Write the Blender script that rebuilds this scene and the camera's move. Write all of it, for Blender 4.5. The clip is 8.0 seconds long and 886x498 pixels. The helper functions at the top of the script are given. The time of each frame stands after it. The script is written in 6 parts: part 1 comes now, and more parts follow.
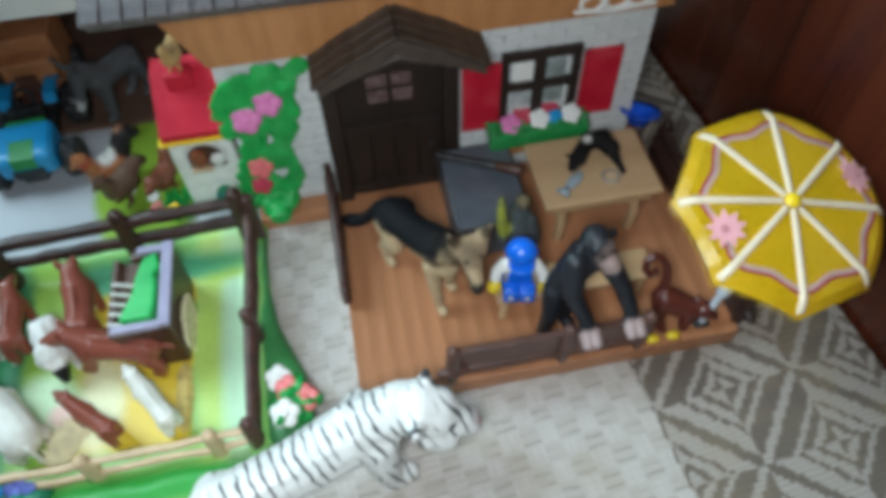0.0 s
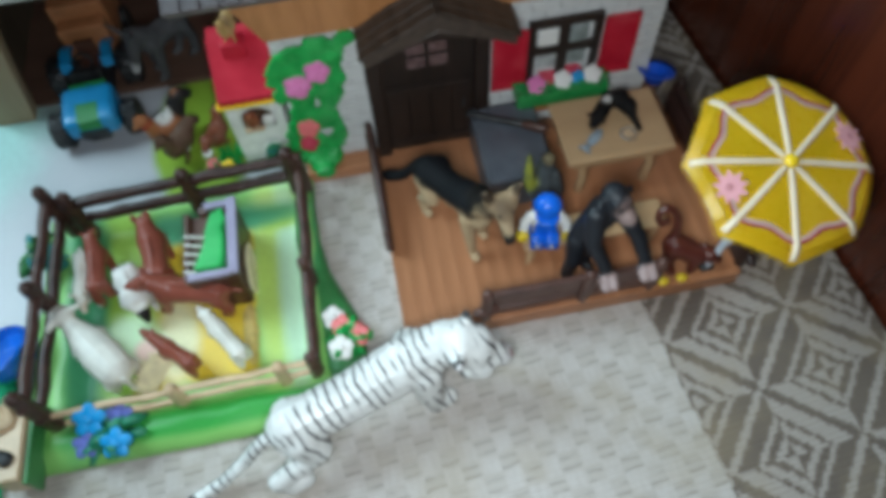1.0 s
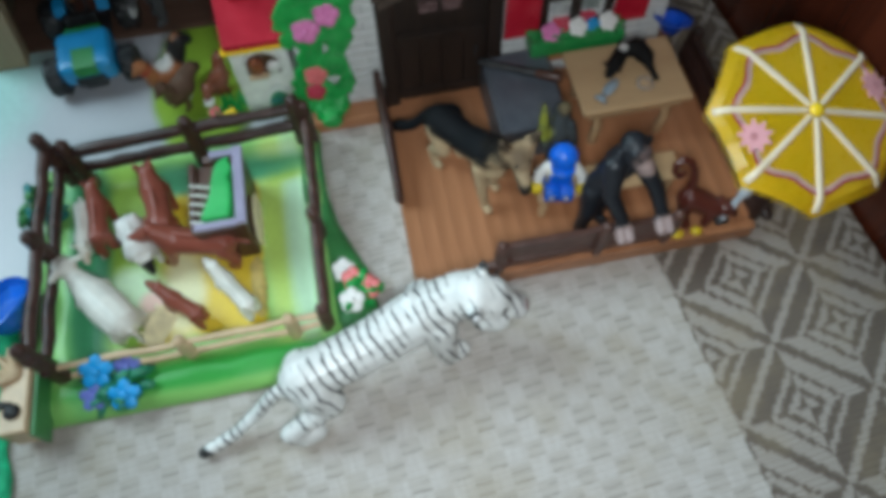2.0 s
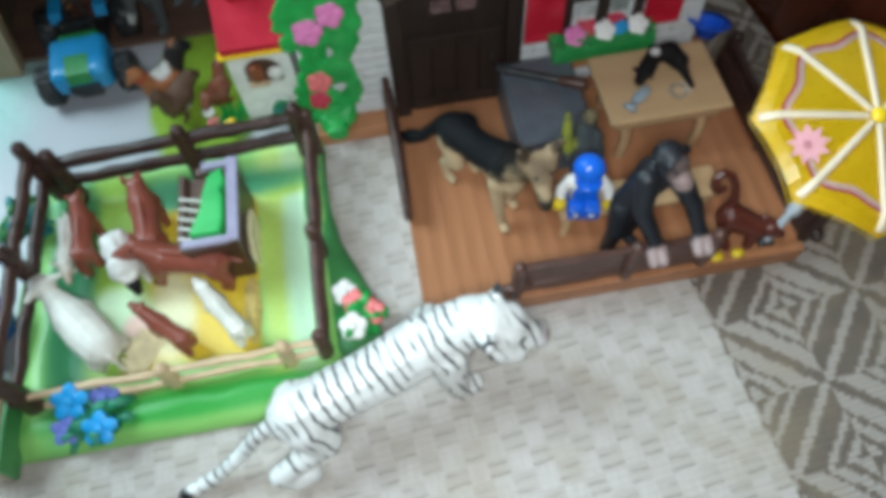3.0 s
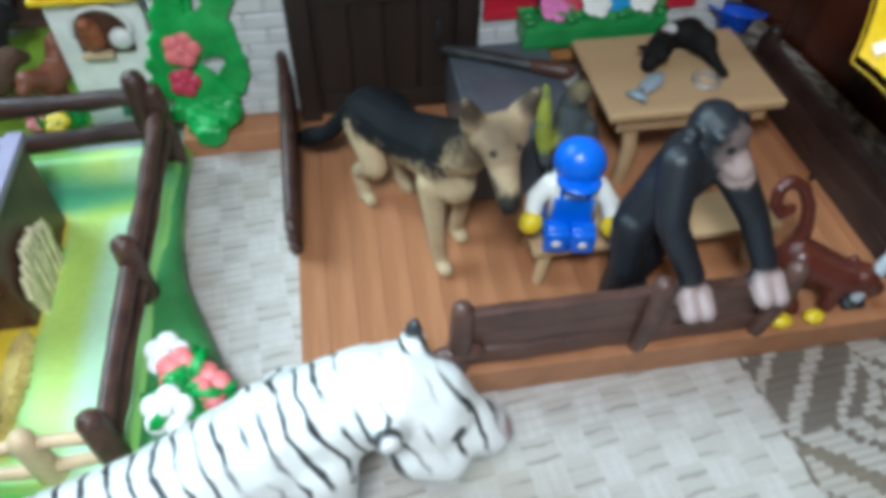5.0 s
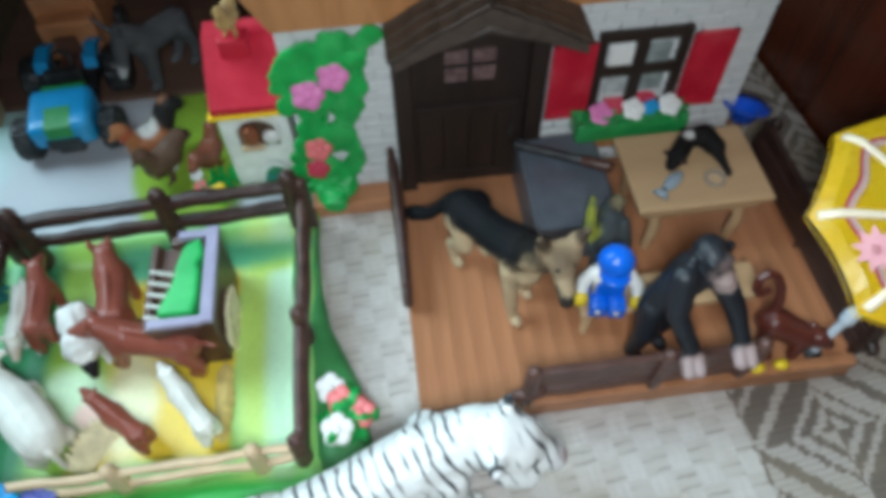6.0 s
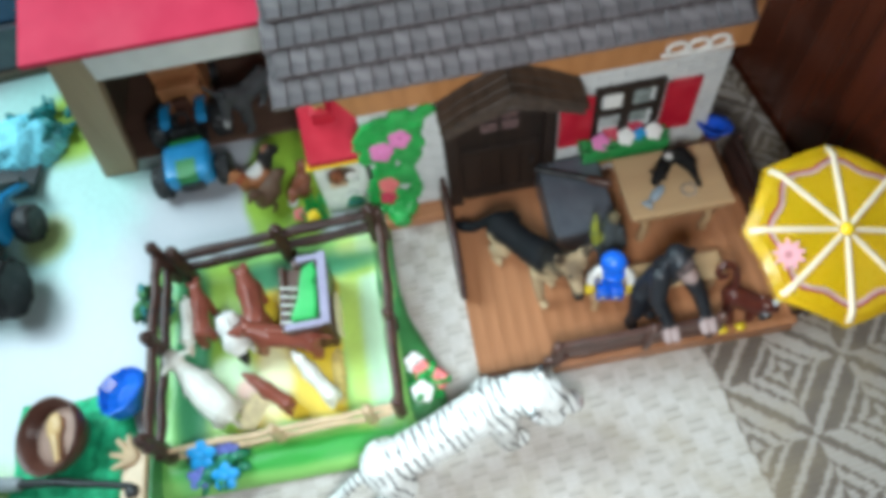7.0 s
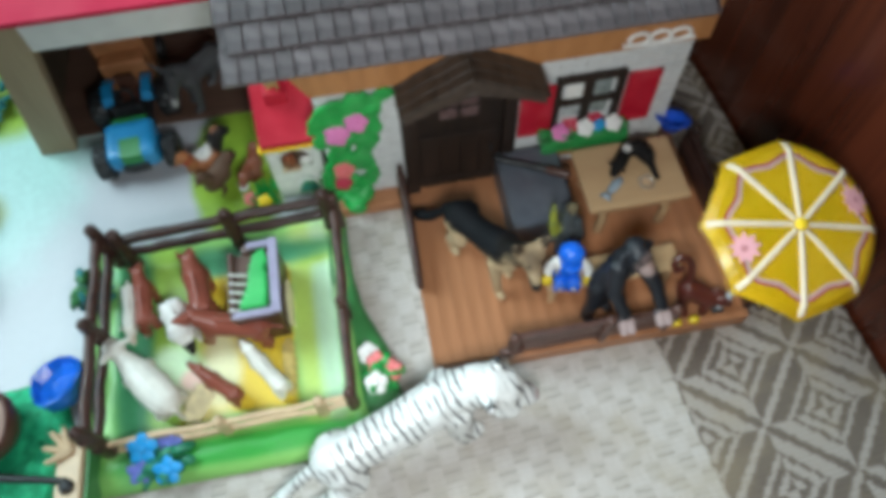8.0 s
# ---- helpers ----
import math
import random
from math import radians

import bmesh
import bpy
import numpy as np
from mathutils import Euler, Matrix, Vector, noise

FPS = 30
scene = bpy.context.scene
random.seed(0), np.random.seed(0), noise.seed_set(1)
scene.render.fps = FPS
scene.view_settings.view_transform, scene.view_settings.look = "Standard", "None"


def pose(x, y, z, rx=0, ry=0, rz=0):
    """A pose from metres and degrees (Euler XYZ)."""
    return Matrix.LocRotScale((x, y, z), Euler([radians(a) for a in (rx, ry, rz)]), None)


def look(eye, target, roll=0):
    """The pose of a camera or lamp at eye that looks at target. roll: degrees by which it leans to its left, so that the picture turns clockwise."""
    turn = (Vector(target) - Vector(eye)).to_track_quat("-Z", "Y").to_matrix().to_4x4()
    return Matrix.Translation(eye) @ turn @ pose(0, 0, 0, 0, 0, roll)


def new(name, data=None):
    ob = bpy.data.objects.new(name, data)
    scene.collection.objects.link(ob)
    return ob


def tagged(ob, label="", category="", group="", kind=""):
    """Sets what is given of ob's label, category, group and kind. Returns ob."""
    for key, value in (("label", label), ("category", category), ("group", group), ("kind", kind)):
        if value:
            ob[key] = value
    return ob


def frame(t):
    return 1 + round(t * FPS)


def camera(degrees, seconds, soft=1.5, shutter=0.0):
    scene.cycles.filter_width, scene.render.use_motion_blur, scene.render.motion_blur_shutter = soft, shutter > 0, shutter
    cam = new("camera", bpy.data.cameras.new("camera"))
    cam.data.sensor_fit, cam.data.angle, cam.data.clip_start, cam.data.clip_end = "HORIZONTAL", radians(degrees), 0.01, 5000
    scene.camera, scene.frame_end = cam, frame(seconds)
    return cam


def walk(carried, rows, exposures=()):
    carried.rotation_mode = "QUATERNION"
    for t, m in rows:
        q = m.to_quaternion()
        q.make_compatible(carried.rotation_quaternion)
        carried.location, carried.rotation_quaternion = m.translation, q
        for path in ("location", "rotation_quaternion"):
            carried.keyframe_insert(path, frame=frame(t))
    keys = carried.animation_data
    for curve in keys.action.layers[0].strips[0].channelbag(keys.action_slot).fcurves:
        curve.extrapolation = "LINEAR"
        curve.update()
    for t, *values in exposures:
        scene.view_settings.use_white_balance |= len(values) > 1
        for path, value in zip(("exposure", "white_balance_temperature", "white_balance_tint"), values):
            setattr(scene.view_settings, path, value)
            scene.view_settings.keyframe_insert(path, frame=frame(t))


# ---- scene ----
cam = camera(65.2, 8.0, soft=5.7)
PATH = [
    (0, (0.019, -0.359, 0.419), (0.209, 0.792, -1.205), -1.9),
    (0.5, (0.017, -0.36, 0.442), (0.19, 0.722, -1.231), -2.7),
    (1, (0.0, -0.374, 0.472), (0.127, 0.621, -1.258), -4.1),
    (1.5, (-0.017, -0.379, 0.473), (0.162, 0.594, -1.265), -1.3),
    (1.7, (-0.017, -0.376, 0.467), (0.122, 0.533, -1.309), -2.8),
    (2.8, (-0.018, -0.367, 0.447), (0.137, 0.519, -1.339), -1.0),
    (3, (-0.008, -0.356, 0.418), (0.083, 0.617, -1.327), -5.0),
    (3.2, (-0.007, -0.342, 0.391), (0.158, 0.658, -1.333), -0.4),
    (3.5, (0.005, -0.32, 0.326), (0.241, 0.878, -1.258), -0.3),
    (3.8, (0.014, -0.317, 0.261), (0.229, 1.061, -1.172), 0.1),
    (4, (0.021, -0.316, 0.248), (0.228, 1.051, -1.196), -0.0),
    (4.1, (0.022, -0.317, 0.242), (0.238, 1.038, -1.213), 0.7),
    (4.2, (0.023, -0.314, 0.242), (0.226, 0.998, -1.253), 0.6),
    (5.3, (0.019, -0.309, 0.246), (0.263, 0.981, -1.263), 1.6),
    (5.5, (0.015, -0.309, 0.25), (0.251, 0.982, -1.26), 1.4),
    (5.8, (0.001, -0.305, 0.305), (0.225, 0.948, -1.238), 4.1),
    (6, (-0.007, -0.318, 0.38), (0.115, 0.819, -1.261), -1.5),
    (6.2, (-0.018, -0.334, 0.432), (0.17, 0.787, -1.213), 1.7),
    (6.5, (-0.015, -0.347, 0.514), (0.019, 0.593, -1.251), -9.4),
    (6.8, (-0.021, -0.355, 0.536), (-0.029, 0.647, -1.195), -11.7),
    (7, (-0.017, -0.352, 0.534), (-0.014, 0.643, -1.201), -10.4),
    (7.2, (-0.016, -0.348, 0.523), (0.076, 0.628, -1.22), -5.5),
    (7.5, (-0.018, -0.347, 0.526), (0.07, 0.617, -1.224), -5.7),
    (8, (-0.02, -0.347, 0.523), (0.113, 0.602, -1.233), -2.6),
]
EXPOSURES = [
    (0, 0.06, 6250, 8), (1.0, -0.12, 6250, 8), (1.5, -0.30, 6300, 8), (2.8, 0.0, 6350, 9), (3.2, 0.28, 6400, 9), (4.0, 0.44, 6050, 7),
    (5.5, 0.36, 6000, 8), (6.1, 0.14, 6150, 8), (6.5, 0.32, 6250, 9), (7.0, 0.46, 6450, 9), (7.5, 0.26, 6600, 10), (8, 0.16, 6550, 9),
]
walk(cam, [(t, look(eye, target, roll)) for t, eye, target, roll in PATH], EXPOSURES)

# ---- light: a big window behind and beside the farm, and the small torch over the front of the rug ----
world = bpy.data.worlds.new("sky")
scene.world = world
world.use_nodes = True
wn = world.node_tree.nodes
sky = wn.new("ShaderNodeTexSky")
sky.sky_type, sky.sun_disc = "NISHITA", False
sky.sun_elevation, sky.sun_rotation = radians(35), radians(60)
wn["Background"].inputs["Strength"].default_value = 0.08
world.node_tree.links.new(sky.outputs[0], wn["Background"].inputs["Color"])


def area(name, eye, target, sx, sy, watts, colour):
    d = bpy.data.lights.new(name, "AREA")
    d.shape, d.size, d.size_y, d.energy, d.color = "RECTANGLE", sx, sy, watts, colour
    o = new(name, d)
    o.matrix_world = look(eye, target)
    return o


area("window_light", (-1.17, 0.45, 1.42), (-0.1, 0.0, 0.05), 1.0, 1.1, 35, (0.70, 0.92, 1.0))
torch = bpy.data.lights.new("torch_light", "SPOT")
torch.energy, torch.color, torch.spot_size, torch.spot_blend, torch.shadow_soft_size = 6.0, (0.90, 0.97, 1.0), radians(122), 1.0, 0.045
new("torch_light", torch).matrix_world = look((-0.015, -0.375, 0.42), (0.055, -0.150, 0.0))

# ---- materials ----


def nodes_of(name):
    m = bpy.data.materials.new(name)
    m.use_nodes = True
    nt = m.node_tree
    return m, nt, nt.nodes["Principled BSDF"]


def rgba(c):
    return (c[0], c[1], c[2], 1.0)


def math_node(nt, op, a, b=None):
    n = nt.nodes.new("ShaderNodeMath")
    n.operation = op
    for i, v in enumerate((a, b)):
        if v is None:
            continue
        if isinstance(v, (int, float)):
            n.inputs[i].default_value = v
        else:
            nt.links.new(v, n.inputs[i])
    return n.outputs[0]


def mix(nt, fac, a, b):
    n = nt.nodes.new("ShaderNodeMix")
    n.data_type = "RGBA"
    for sock, v in ((n.inputs["Factor"], fac), (n.inputs["A"], a), (n.inputs["B"], b)):
        if isinstance(v, tuple):
            sock.default_value = rgba(v)
        elif isinstance(v, (int, float)):
            sock.default_value = v
        else:
            nt.links.new(v, sock)
    return n.outputs["Result"]


def noise_node(nt, vec, scale, detail=3.0):
    n = nt.nodes.new("ShaderNodeTexNoise")
    n.inputs["Scale"].default_value, n.inputs["Detail"].default_value = scale, detail
    if vec is not None:
        nt.links.new(vec, n.inputs["Vector"])
    return n.outputs["Fac"]


def step(nt, val, edge, soft):
    n = nt.nodes.new("ShaderNodeMapRange")
    n.interpolation_type = "SMOOTHSTEP"
    n.inputs["From Min"].default_value, n.inputs["From Max"].default_value = edge - soft, edge + soft
    nt.links.new(val, n.inputs["Value"])
    return n.outputs["Result"]


def coords(nt):
    return nt.nodes.new("ShaderNodeTexCoord").outputs["Object"]


def finish(nt, bsdf, colour, height=None, strength=0.2, dist=0.001):
    nt.links.new(colour, bsdf.inputs["Base Color"])
    if height is not None:
        b = nt.nodes.new("ShaderNodeBump")
        b.inputs["Strength"].default_value, b.inputs["Distance"].default_value = strength, dist
        nt.links.new(height, b.inputs["Height"])
        nt.links.new(b.outputs[0], bsdf.inputs["Normal"])


def plastic(name, c, rough=0.42, vary=0.18, scale=60, bump=0.15, random_tint=0.0, spec=0.5):
    """Moulded plastic with a faint mottling, dust and a fine grain."""
    m, nt, b = nodes_of(name)
    v = coords(nt)
    n1, n2 = noise_node(nt, v, scale), noise_node(nt, v, scale * 9)
    dark, light = tuple(x * (1 - vary) for x in c), tuple(min(1, x * (1 + vary * 0.6) + 0.01) for x in c)
    col = mix(nt, step(nt, n1, 0.5, 0.25), dark, light)
    dust = step(nt, noise_node(nt, v, scale * 0.5, 5), 0.62, 0.12)
    col = mix(nt, math_node(nt, "MULTIPLY", dust, 0.05), col, (0.45, 0.42, 0.38))
    if random_tint:
        info = nt.nodes.new("ShaderNodeObjectInfo").outputs["Random"]
        col = mix(nt, math_node(nt, "MULTIPLY", info, random_tint), col, tuple(x * 0.45 for x in c))
    b.inputs["Specular IOR Level"].default_value = spec
    nt.links.new(math_node(nt, "ADD", math_node(nt, "MULTIPLY", n2, 0.2), rough - 0.1), b.inputs["Roughness"])
    finish(nt, b, col, n2, bump, 0.0006)
    return m


def woodgrain(name, c, c2, axis=1, rough=0.45, scale=70, stretch=0.08, bump=0.3, coat=0.0):
    """Wood grain drawn out along one axis of the object."""
    m, nt, b = nodes_of(name)
    mp = nt.nodes.new("ShaderNodeMapping")
    sc = [1.0, 1.0, 1.0]
    sc[axis] = stretch
    mp.inputs["Scale"].default_value = sc
    nt.links.new(coords(nt), mp.inputs["Vector"])
    n1, n2 = noise_node(nt, mp.outputs[0], scale, 5), noise_node(nt, mp.outputs[0], scale * 6, 3)
    info = nt.nodes.new("ShaderNodeObjectInfo").outputs["Random"]
    f = math_node(nt, "ADD", math_node(nt, "MULTIPLY", n1, 0.75), math_node(nt, "MULTIPLY", n2, 0.3))
    f = math_node(nt, "ADD", f, math_node(nt, "MULTIPLY", info, 0.16))
    col = mix(nt, step(nt, f, 0.58, 0.2), c, c2)
    b.inputs["Roughness"].default_value = rough
    b.inputs["Coat Weight"].default_value = coat
    b.inputs["Coat Roughness"].default_value = 0.12
    finish(nt, b, col, n2, bump, 0.0006)
    return m


def painted(name, base, layers, rough=0.45, grain=350):
    """A hand-painted figurine. Layers in object space: ("ball", (x, y, z), radius, soft, colour), mirrored over y;
    ("above", z, soft, colour); ("stripes", count per metre, width, colour)."""
    m, nt, b = nodes_of(name)
    v = coords(nt)
    n1 = noise_node(nt, v, grain)
    n0 = noise_node(nt, v, grain * 0.25)
    sep = nt.nodes.new("ShaderNodeSeparateXYZ")
    nt.links.new(v, sep.inputs[0])
    col = mix(nt, step(nt, n0, 0.5, 0.3), tuple(x * 0.82 for x in base), tuple(min(1, x * 1.08) for x in base))
    for lay in layers:
        if lay[0] == "spot":
            _, p, r, soft, c = lay
            d = nt.nodes.new("ShaderNodeVectorMath")
            d.operation = "DISTANCE"
            nt.links.new(v, d.inputs[0])
            d.inputs[1].default_value = p
            e = math_node(nt, "ADD", d.outputs["Value"], math_node(nt, "MULTIPLY", math_node(nt, "SUBTRACT", n0, 0.5), r * 0.6))
            e = math_node(nt, "ADD", e, math_node(nt, "MULTIPLY", math_node(nt, "SUBTRACT", n1, 0.5), r * 0.35))
            f = math_node(nt, "SUBTRACT", 1.0, step(nt, e, r, soft))
        elif lay[0] == "ball":
            _, p, r, soft, c = lay
            cx = nt.nodes.new("ShaderNodeCombineXYZ")
            nt.links.new(sep.outputs[0], cx.inputs[0])
            nt.links.new(math_node(nt, "ABSOLUTE", sep.outputs[1]), cx.inputs[1])
            nt.links.new(sep.outputs[2], cx.inputs[2])
            d = nt.nodes.new("ShaderNodeVectorMath")
            d.operation = "DISTANCE"
            nt.links.new(cx.outputs[0], d.inputs[0])
            d.inputs[1].default_value = p
            e = math_node(nt, "ADD", d.outputs["Value"], math_node(nt, "MULTIPLY", math_node(nt, "SUBTRACT", n0, 0.5), r * 0.5))
            f = math_node(nt, "SUBTRACT", 1.0, step(nt, e, r, soft))
        elif lay[0] == "above":
            _, z, soft, c = lay
            e = math_node(nt, "ADD", sep.outputs[2], math_node(nt, "MULTIPLY", math_node(nt, "SUBTRACT", n0, 0.5), soft * 2.0))
            f = step(nt, e, z, soft)
        else:
            _, count, width, c = lay
            w = nt.nodes.new("ShaderNodeTexWave")
            w.wave_type, w.bands_direction = "BANDS", "X"
            mp = nt.nodes.new("ShaderNodeMapping")
            mp.inputs["Rotation"].default_value = (0, radians(16), 0)
            nt.links.new(v, mp.inputs["Vector"])
            nt.links.new(mp.outputs[0], w.inputs["Vector"])
            w.inputs["Scale"].default_value = count
            w.inputs["Distortion"].default_value, w.inputs["Detail"].default_value = 4.2, 2.0
            w.inputs["Detail Scale"].default_value = 1.3
            gap = step(nt, noise_node(nt, v, 55, 1), 0.45, 0.08)
            f = math_node(nt, "MULTIPLY", step(nt, w.outputs["Fac"], 1 - width, 0.10), gap)
        col = mix(nt, f, col, c)
    b.inputs["Roughness"].default_value = rough
    b.inputs["Specular IOR Level"].default_value = 0.5 if rough < 0.5 else 0.22
    finish(nt, b, col, n1, 0.25, 0.0006)
    return m


def rug_material():
    """Woven rug: a basket-weave field and a border of nested diamonds."""
    m, nt, b = nodes_of("woven_rug")
    v = coords(nt)
    sep = nt.nodes.new("ShaderNodeSeparateXYZ")
    nt.links.new(v, sep.inputs[0])
    wob = math_node(nt, "MULTIPLY", math_node(nt, "SUBTRACT", noise_node(nt, v, 90, 2), 0.5), 0.004)
    x = math_node(nt, "SNAP", math_node(nt, "ADD", sep.outputs[0], wob), 0.0020)
    y = math_node(nt, "SNAP", math_node(nt, "ADD", sep.outputs[1], wob), 0.0028)
    long_x = nt.nodes.new("ShaderNodeMapping")
    long_x.inputs["Scale"].default_value = (0.14, 1.0, 1.0)
    nt.links.new(v, long_x.inputs["Vector"])
    long_y = nt.nodes.new("ShaderNodeMapping")
    long_y.inputs["Scale"].default_value = (1.0, 0.14, 1.0)
    nt.links.new(v, long_y.inputs["Vector"])
    s, x0, y0 = 0.0695 * math.sqrt(2), 0.2012, -0.2812
    dx, dy = math_node(nt, "SUBTRACT", x, x0), math_node(nt, "SUBTRACT", y, y0)
    u = math_node(nt, "DIVIDE", math_node(nt, "ADD", dx, dy), s)
    w = math_node(nt, "DIVIDE", math_node(nt, "SUBTRACT", dx, dy), s)
    fu = math_node(nt, "ABSOLUTE", math_node(nt, "SUBTRACT", math_node(nt, "FRACT", u), 0.5))
    fw = math_node(nt, "ABSOLUTE", math_node(nt, "SUBTRACT", math_node(nt, "FRACT", w), 0.5))
    inside = math_node(nt, "GREATER_THAN", x, 0.1505)
    d = math_node(nt, "MULTIPLY", math_node(nt, "MAXIMUM", fu, fw), 2.0)
    side = math_node(nt, "GREATER_THAN", fu, fw)
    light, dark = (0.47, 0.42, 0.385), (0.135, 0.105, 0.092)

    def bands(stops):
        r = nt.nodes.new("ShaderNodeValToRGB")
        r.color_ramp.interpolation = "CONSTANT"
        els = r.color_ramp.elements
        els[0].position, els[0].color = 0.0, rgba(stops[0][1])
        els[1].position, els[1].color = stops[1][0], rgba(stops[1][1])
        for p, c in stops[2:]:
            els.new(p).color = rgba(c)
        nt.links.new(d, r.inputs[0])
        return r.outputs[0]
    wide_dark = bands([(0, dark), (0.20, light), (0.34, dark), (0.50, light), (0.60, dark), (0.92, light)])
    wide_light = bands([(0, light), (0.22, dark), (0.34, light), (0.52, dark), (0.60, light), (0.90, dark)])
    diamonds = mix(nt, side, wide_dark, wide_light)
    cord = step(nt, math_node(nt, "SINE", math_node(nt, "MULTIPLY", sep.outputs[1], 1850.0)), 0.35, 0.5)
    diamonds = mix(nt, math_node(nt, "MULTIPLY", cord, 0.30), diamonds, (0.075, 0.058, 0.050))
    ck = nt.nodes.new("ShaderNodeTexChecker")
    ck.inputs["Scale"].default_value = 1 / 0.0128
    cmb = nt.nodes.new("ShaderNodeCombineXYZ")
    nt.links.new(x, cmb.inputs[0]), nt.links.new(y, cmb.inputs[1])
    nt.links.new(cmb.outputs[0], ck.inputs["Vector"])
    cmb.inputs[2].default_value = 0.004
    hatch = math_node(nt, "MULTIPLY", math_node(nt, "ADD", math_node(nt, "SINE", math_node(nt, "MULTIPLY", sep.outputs[1], 1450.0)), 1.0), 0.5)
    spots = step(nt, noise_node(nt, long_x.outputs[0], 300, 2), 0.46, 0.08)
    row = math_node(nt, "FRACT", math_node(nt, "DIVIDE", math_node(nt, "ADD", sep.outputs[1], wob), 0.0128))
    pair = math_node(nt, "FRACT", math_node(nt, "MULTIPLY", row, 2.0))
    dash = math_node(nt, "SUBTRACT", 1.0, step(nt, math_node(nt, "ABSOLUTE", math_node(nt, "SUBTRACT", pair, 0.5)), 0.11, 0.06))
    streak = noise_node(nt, long_y.outputs[0], 420, 2)
    tan = mix(nt, math_node(nt, "MULTIPLY", dash, spots), (0.55, 0.505, 0.47), (0.35, 0.315, 0.29))
    field = mix(nt, ck.outputs["Fac"], mix(nt, step(nt, streak, 0.5, 0.2), (0.57, 0.525, 0.495), (0.65, 0.61, 0.585)), tan)
    col = mix(nt, inside, field, diamonds)
    fine = noise_node(nt, v, 900, 2)
    big = noise_node(nt, v, 9, 2)
    col = mix(nt, math_node(nt, "MULTIPLY", fine, 0.34), col, (0.22, 0.20, 0.17))
    col = mix(nt, math_node(nt, "MULTIPLY", step(nt, big, 0.5, 0.3), 0.18), col, (0.33, 0.28, 0.19))
    stain = noise_node(nt, v, 21, 3)
    col = mix(nt, math_node(nt, "MULTIPLY", step(nt, stain, 0.56, 0.12), 0.30), col, (0.36, 0.29, 0.185))
    b.inputs["Roughness"].default_value = 0.95
    b.inputs["Specular IOR Level"].default_value = 0.1
    ribs = math_node(nt, "ADD", hatch, math_node(nt, "MULTIPLY", fine, 1.5))
    finish(nt, b, col, ribs, 0.5, 0.001)
    return m


def zones(name, base, spots, rough=0.3, scale=40, wob=0.03, coat=0.0):
    """A printed sheet: soft colour patches ((x, y), (rx, ry), soft, colour) on a base colour, round unless marked straight."""
    m, nt, b = nodes_of(name)
    v = coords(nt)
    sep = nt.nodes.new("ShaderNodeSeparateXYZ")
    nt.links.new(v, sep.inputs[0])
    n1, n2 = noise_node(nt, v, scale), noise_node(nt, v, scale * 7)
    w = math_node(nt, "MULTIPLY", math_node(nt, "SUBTRACT", n1, 0.5), wob * 20)
    col = mix(nt, n2, tuple(x * 0.93 for x in base), base)
    for (cx, cy), (rx, ry), soft, c, *edge in spots:
        ax = math_node(nt, "DIVIDE", math_node(nt, "SUBTRACT", sep.outputs[0], cx), rx)
        ay = math_node(nt, "DIVIDE", math_node(nt, "SUBTRACT", sep.outputs[1], cy), ry)
        if edge:
            r = math_node(nt, "MAXIMUM", math_node(nt, "ABSOLUTE", ax), math_node(nt, "ABSOLUTE", ay))
        else:
            r = math_node(nt, "SQRT", math_node(nt, "ADD", math_node(nt, "MULTIPLY", ax, ax), math_node(nt, "MULTIPLY", ay, ay)))
        f = math_node(nt, "SUBTRACT", 1.0, step(nt, math_node(nt, "ADD", r, w), 1.0, soft))
        col = mix(nt, f, col, mix(nt, n2, tuple(q * 0.75 for q in c), c))
    b.inputs["Roughness"].default_value = rough
    b.inputs["Coat Weight"].default_value = coat
    finish(nt, b, col, n2, 0.08, 0.0006)
    return m


def glass(name, c, rough=0.05):
    m, nt, b = nodes_of(name)
    b.inputs["Base Color"].default_value = rgba(c)
    b.inputs["Transmission Weight"].default_value = 0.85
    b.inputs["Roughness"].default_value = rough
    return m


